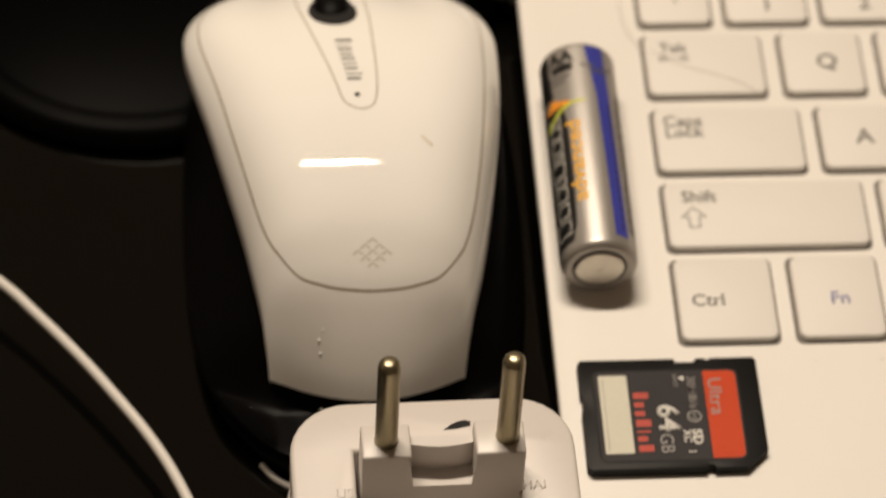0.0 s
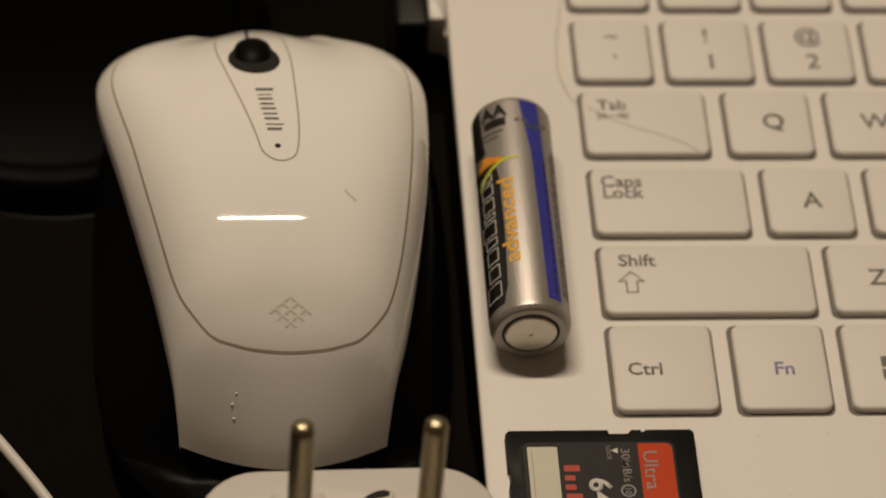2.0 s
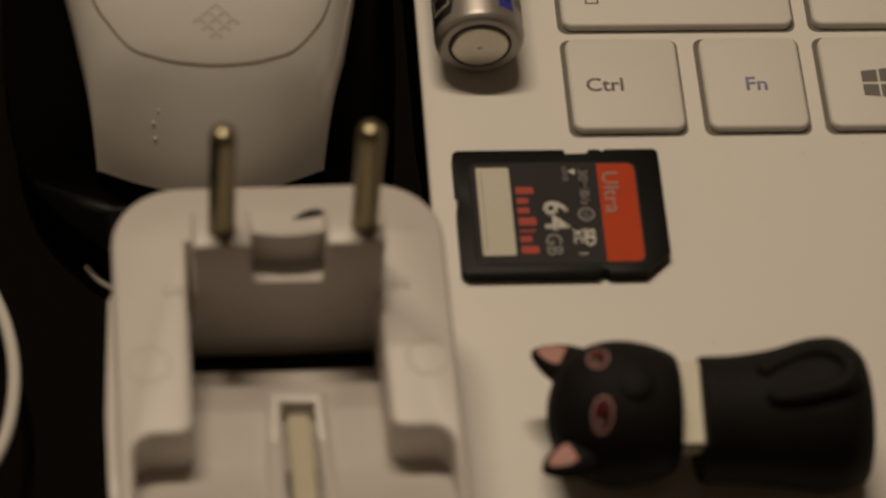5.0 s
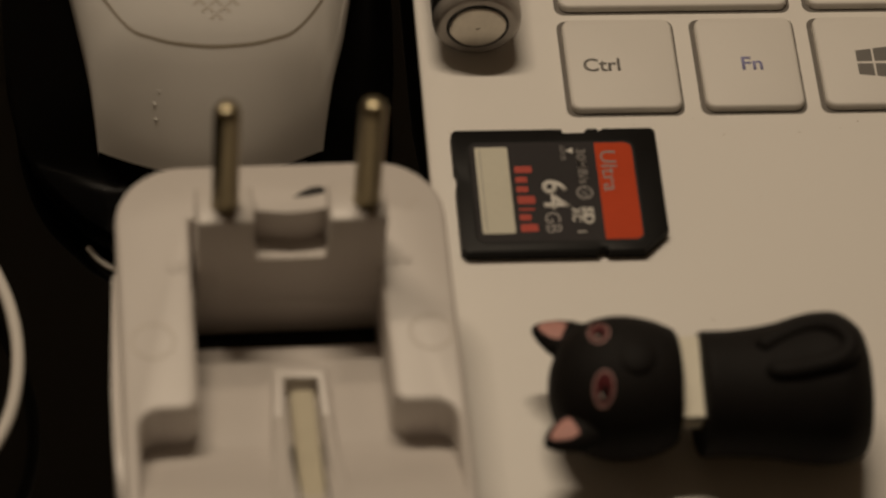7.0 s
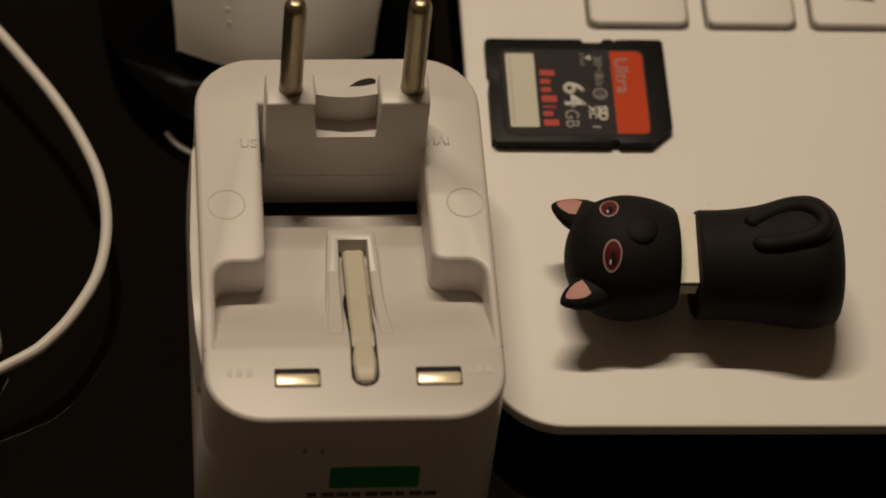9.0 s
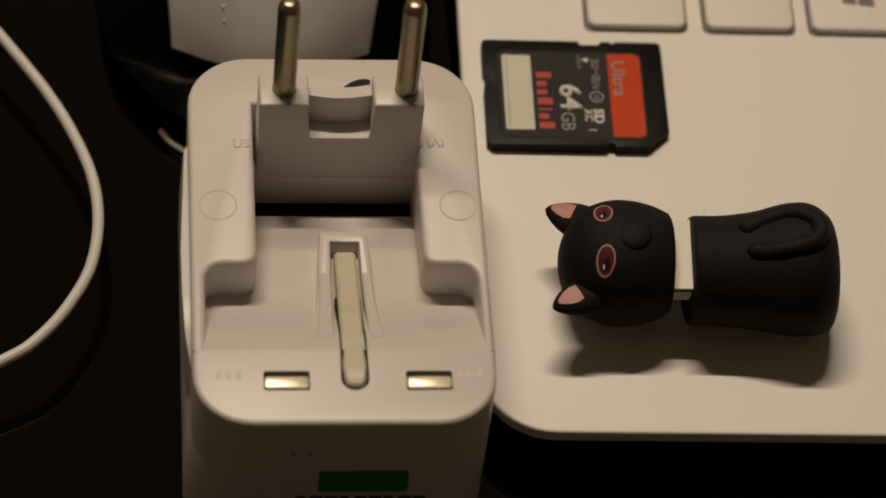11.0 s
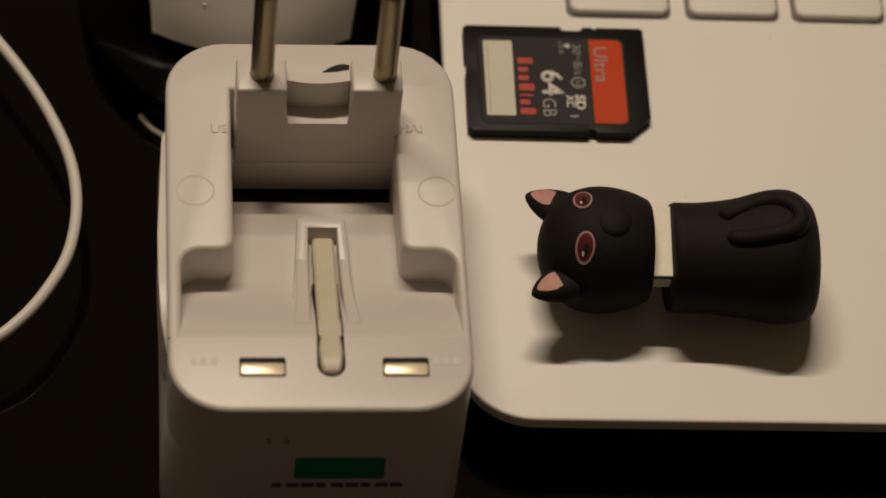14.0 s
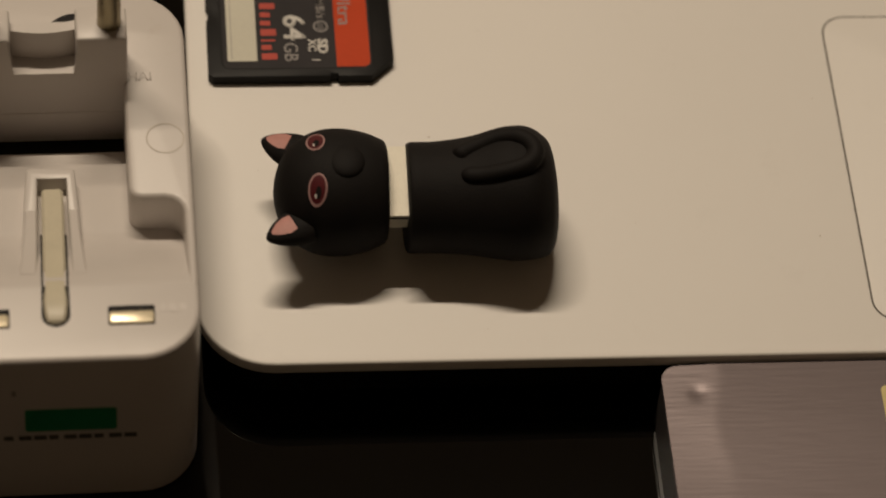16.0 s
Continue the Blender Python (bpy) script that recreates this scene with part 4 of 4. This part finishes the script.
BODY = [(3.58, 0.92), (3.9, 0.92), (4.2, 0.94), (4.6, 0.99), (5.0, 1.08), (5.3, 1.12), (5.55, 1.10), (5.75, 1.02), (5.88, 0.92), (5.97, 0.70), (6.02, 0.45), (6.03, 0.3)]
bm = bmesh.new()
loops = []
for x, r in [(3.50, 0.3), (3.50, 0.85), (3.52, 0.90)] + [(3.58 + 2.45 * math.sin(math.pi / 2 * i / 34), interp(BODY, 3.58 + 2.45 * math.sin(math.pi / 2 * i / 34))) for i in range(35)]:
    drop = (1.15 - r) * (0.45 if x < 5.2 else 0.8)
    loops.append([(x, BYC + r * math.cos(2 * math.pi * i / 56), max(LT, BZC - drop + r * math.sin(2 * math.pi * i / 56))) for i in range(56)])
rings(bm, loops)
part("body", bm, M_CAT, cat, "matte black seated cat body")
bm = bmesh.new()
tail = [(4.27, 6), (4.42, 14), (4.7, 21), (5.0, 23), (5.3, 18), (5.5, 8), (5.53, -4), (5.36, -14), (5.0, -18), (4.65, -18), (4.32, -15)]
rad = [(4.2, 0.94), (4.6, 0.99), (5.0, 1.09), (5.3, 1.14), (5.6, 1.13)]
tube(bm, smooth_line([(x, BYC + (interp(rad, x) - 0.04) * math.sin(radians(a)), BZC - (1.15 - interp(rad, x)) * 0.45 + (interp(rad, x) - 0.04) * math.cos(radians(a))) for x, a in tail], 8), 0.15, 14,
     taper=lambda k: math.sqrt(max(0.02, 1 - max(0, (abs(2 * k - 1) - 0.88) / 0.12) ** 2)))
part("tail", bm, M_CAT, cat, "curled black tail")
bm = bmesh.new()
box(bm, 3.10, -0.62, -0.24, 3.56, 0.62, 0.24)
lean = Matrix.Translation((0, HY - 0.04, HZ + 0.18)) @ Matrix.Rotation(radians(14), 4, "X")
for v in bm.verts:
    v.co = lean @ v.co
pl = part("plug", bm, M_CHROME, cat, "brushed metal usb plug between head and body", smooth=False)
bm = bmesh.new()
box(bm, 3.12, -0.626, 0.11, 3.54, -0.60, 0.17)
for v in bm.verts:
    v.co = lean @ v.co
part("fold", bm, M_HOLE, pl)


def head_top(x, y):
    """Height of the head's surface over a place."""
    prof = [(-1.02, 0.05), (-0.93, 0.46), (-0.78, 0.72), (-0.52, 0.93), (-0.2, 1.04), (0.15, 1.05), (0.5, 0.98), (0.9, 0.78)]
    r = interp(prof, x - 2.34)
    return HZ + math.sqrt(max(0.0, r * r - (y - HY) ** 2))


def on_head(cx, cy, rx, ry, lift, n=24, rows=4):
    bm = bmesh.new()
    mid = bm.verts.new((cx, cy, head_top(cx, cy) + lift))
    last = None
    for k in range(1, rows + 1):
        q = k / rows
        loop = [bm.verts.new((cx + rx * q * math.cos(2 * math.pi * i / n), cy + ry * q * math.sin(2 * math.pi * i / n),
                              head_top(cx + rx * q * math.cos(2 * math.pi * i / n), cy + ry * q * math.sin(2 * math.pi * i / n)) + lift)) for i in range(n)]
        for i in range(n):
            j = (i + 1) % n
            bm.faces.new((mid, loop[i], loop[j]) if last is None else (last[i], loop[i], loop[j], last[j]))
        last = loop
    return bm


for ey in (1.78, 0.90):
    e = part("eye", on_head(1.99, ey, 0.155, 0.225, 0.012), M_EYERIM, head, "mauve ringed eye")
    part("iris", on_head(1.99, ey, 0.127, 0.192, 0.018), M_EYE, head, "dark red iris")
    # the eye's highlight is put on as a small white patch
    part("glint", on_head(1.955, ey - 0.10, 0.016, 0.035, 0.026, 10, 2), M_WHITEINK, head, "small pale glint put on in white")
    part("pupil", on_head(2.0, ey - 0.06, 0.045, 0.085, 0.022), M_CAT, head)
bm = bmesh.new()
for i, (dx, r) in enumerate(((0, 1),)):
    loops = []
    for k in range(1, 9):
        a = math.pi / 2 * k / 8
        loops.append([(2.47 + 0.31 * math.sin(a) * math.cos(2 * math.pi * j / 20), 1.36 + 0.34 * math.sin(a) * math.sin(2 * math.pi * j / 20), head_top(2.50, 1.34) - 0.08 + 0.13 * math.cos(a)) for j in range(20)])
    rings(bm, loops)
part("muzzle", bm, M_CAT, head, "small rounded black muzzle")
for k in (1, -1):
    root, tip = Vector((1.82, HY + 0.72 * k, HZ + 0.1)), Vector((1.17, HY + 1.03 * k, HZ + 0.12))
    d = (tip - root).normalized()
    s = Vector((-d.y, d.x, 0)) * k
    bm = bmesh.new()
    loops = []
    for q, w, h in ((0, 0.36, 0.26), (0.3, 0.34, 0.22), (0.55, 0.28, 0.18), (0.78, 0.19, 0.13), (0.93, 0.10, 0.08), (1.0, 0.03, 0.03)):
        c = root.lerp(tip, q)
        loops.append([tuple(c + s * w * math.cos(2 * math.pi * i / 16) + Vector((0, 0, 1)) * h * math.sin(2 * math.pi * i / 16)) for i in range(16)])
    rings(bm, loops)
    ear = part("ear", bm, M_CAT, head, "pointed black ear")
    bm = bmesh.new()
    rows = []
    for q, w, h in ((0.34, 0.15, 0.228), (0.5, 0.165, 0.198), (0.68, 0.125, 0.168), (0.82, 0.065, 0.133), (0.88, 0.02, 0.113)):
        c = root.lerp(tip, q) + Vector((0, 0, h))
        rows.append([bm.verts.new(c + s * w * j + Vector((0, 0, -abs(j) * 0.03 * w / 0.2))) for j in (-1, -0.5, 0, 0.5, 1)])
    for a, b in zip(rows, rows[1:]):
        for i in range(4):
            bm.faces.new((a[i], a[i + 1], b[i + 1], b[i]))
    part("inner_ear", bm, M_PINK, ear, "pink inner ear")


# ---------------------------------------------------------------- cable, connector, drive, stand
cable = thing("cable", (-18, 18, 0), "thin white charging cable curving over the table", "cable")
line = [(-21, 19.5, 0.14), (-18.0, 17.2, 0.2), (-14.5, 14.3, 0.6), (-11.6, 11.8, 1.0), (-9.85, 10.15, 1.1), (-9.15, 9.36, 1.1), (-8.40, 8.42, 1.1), (-7.78, 7.55, 1.1), (-7.17, 6.62, 1.1), (-6.70, 5.72, 1.1),
        (-6.34, 4.75, 1.1), (-6.21, 3.78, 1.1), (-6.32, 2.80, 1.1), (-6.66, 2.00, 1.1), (-7.10, 1.36, 1.1), (-7.65, 0.92, 1.05), (-9.2, 0.2, 0.9), (-11.5, -0.3, 0.6), (-14.0, -0.4, 0.3), (-16.5, 0.0, 0.14), (-19, 0.6, 0.14)]
part("sheath", tube(bmesh.new(), smooth_line(line, 8), 0.10, 12), M_CABLE, cable, "smooth white sheath")
conn = thing("connector", (-8.42, 2.5, 0), "white moulded cable connector lying on the table", "connector")
part("grip", lathe(bmesh.new(), [(-1.35, 0.15), (-1.2, 0.36), (-0.9, 0.48), (-0.6, 0.43), (-0.35, 0.31), (-0.1, 0.26), (0.1, 0.32), (0.4, 0.34), (0.7, 0.22), (0.85, 0.1)], (-8.42, 2.5, 0.48), "y", 24), M_CABLE, conn, "white moulded grip with a narrow neck")

drive = thing("hard_drive", (11, -6.4, 0), "small brushed aluminium hard drive beside the laptop on the table", "hard drive", shift=(0.14, 0.66))
o = round_rect(7.55, -11.5, 14.6, -1.40, 0.28, 6)
part("chassis", slab(inset(o, 0.02), 0.0, 1.13, 0), M_DRIVESIDE, drive, "dark cast metal chassis")


def lid_height(x, y):
    """The lid dips towards its bent side and round a dent near the corner."""
    k = max(0.0, 8.42 - x + 0.08 * math.sin(y * 3))
    bend = 0.05 * k * max(0.0, min(1.0, (y + 4.4) / 1.8))
    return 1.25 - bend - 0.016 * math.exp(-((x - 8.12) / 0.13) ** 2 - ((y + 1.95) / 0.12) ** 2)


bm = bmesh.new()
rows = []
for i in range(71):
    y = -11.5 + 10.1 * (1 - (1 - i / 70) ** 1.8)
    cut = max(0.0, 0.28 - min(y + 11.5, -1.40 - y))
    cut = 0.28 - math.sqrt(max(0.0, 0.28 ** 2 - cut ** 2))
    xs = [7.55 + cut + (7.05 - 2 * cut) * (j / 60) ** 1.7 for j in range(61)]
    rows.append([bm.verts.new((x, y, lid_height(x, y))) for x in xs])
for a, b in zip(rows, rows[1:]):
    for j in range(60):
        bm.faces.new((a[j], a[j + 1], b[j + 1], b[j]))
rim = rows[0] + [r[-1] for r in rows[1:]] + rows[-1][-2::-1] + [r[0] for r in rows[-2:0:-1]]
foot_rim = [bm.verts.new((v.co.x, v.co.y, 1.10)) for v in rim]
for k in range(len(rim)):
    n = (k + 1) % len(rim)
    bm.faces.new((rim[k], rim[n], foot_rim[n], foot_rim[k]))
lid = part("lid", bm, M_DRIVE, drive, "brushed metal lid with a dented corner")
part("label", slab(round_rect(11.15, -9.5, 14.2, -1.9, 0.1), 1.24, 1.256), M_YELLOW, lid, "pale yellow paper label")

stand = thing("round_stand", (-7.3, 18.2, 0), "black round stand foot lying on the table", "stand")
part("edge", lathe(bmesh.new(), [(0.0, 3.8), (0.05, 4.05), (0.2, 4.2), (0.35, 4.1), (0.45, 3.85), (0.47, 3.6), (0.3, 3.55)], (-7.3, 18.2, 0), "z", 72), M_STAND, stand, "rolled black edge")
part("top_plate", lathe(bmesh.new(), [(0.1, 3.56), (0.44, 3.56), (0.5, 3.4), (0.52, 0.5)], (-7.3, 18.2, 0), "z", 72), M_STAND, stand, "flat black plate")
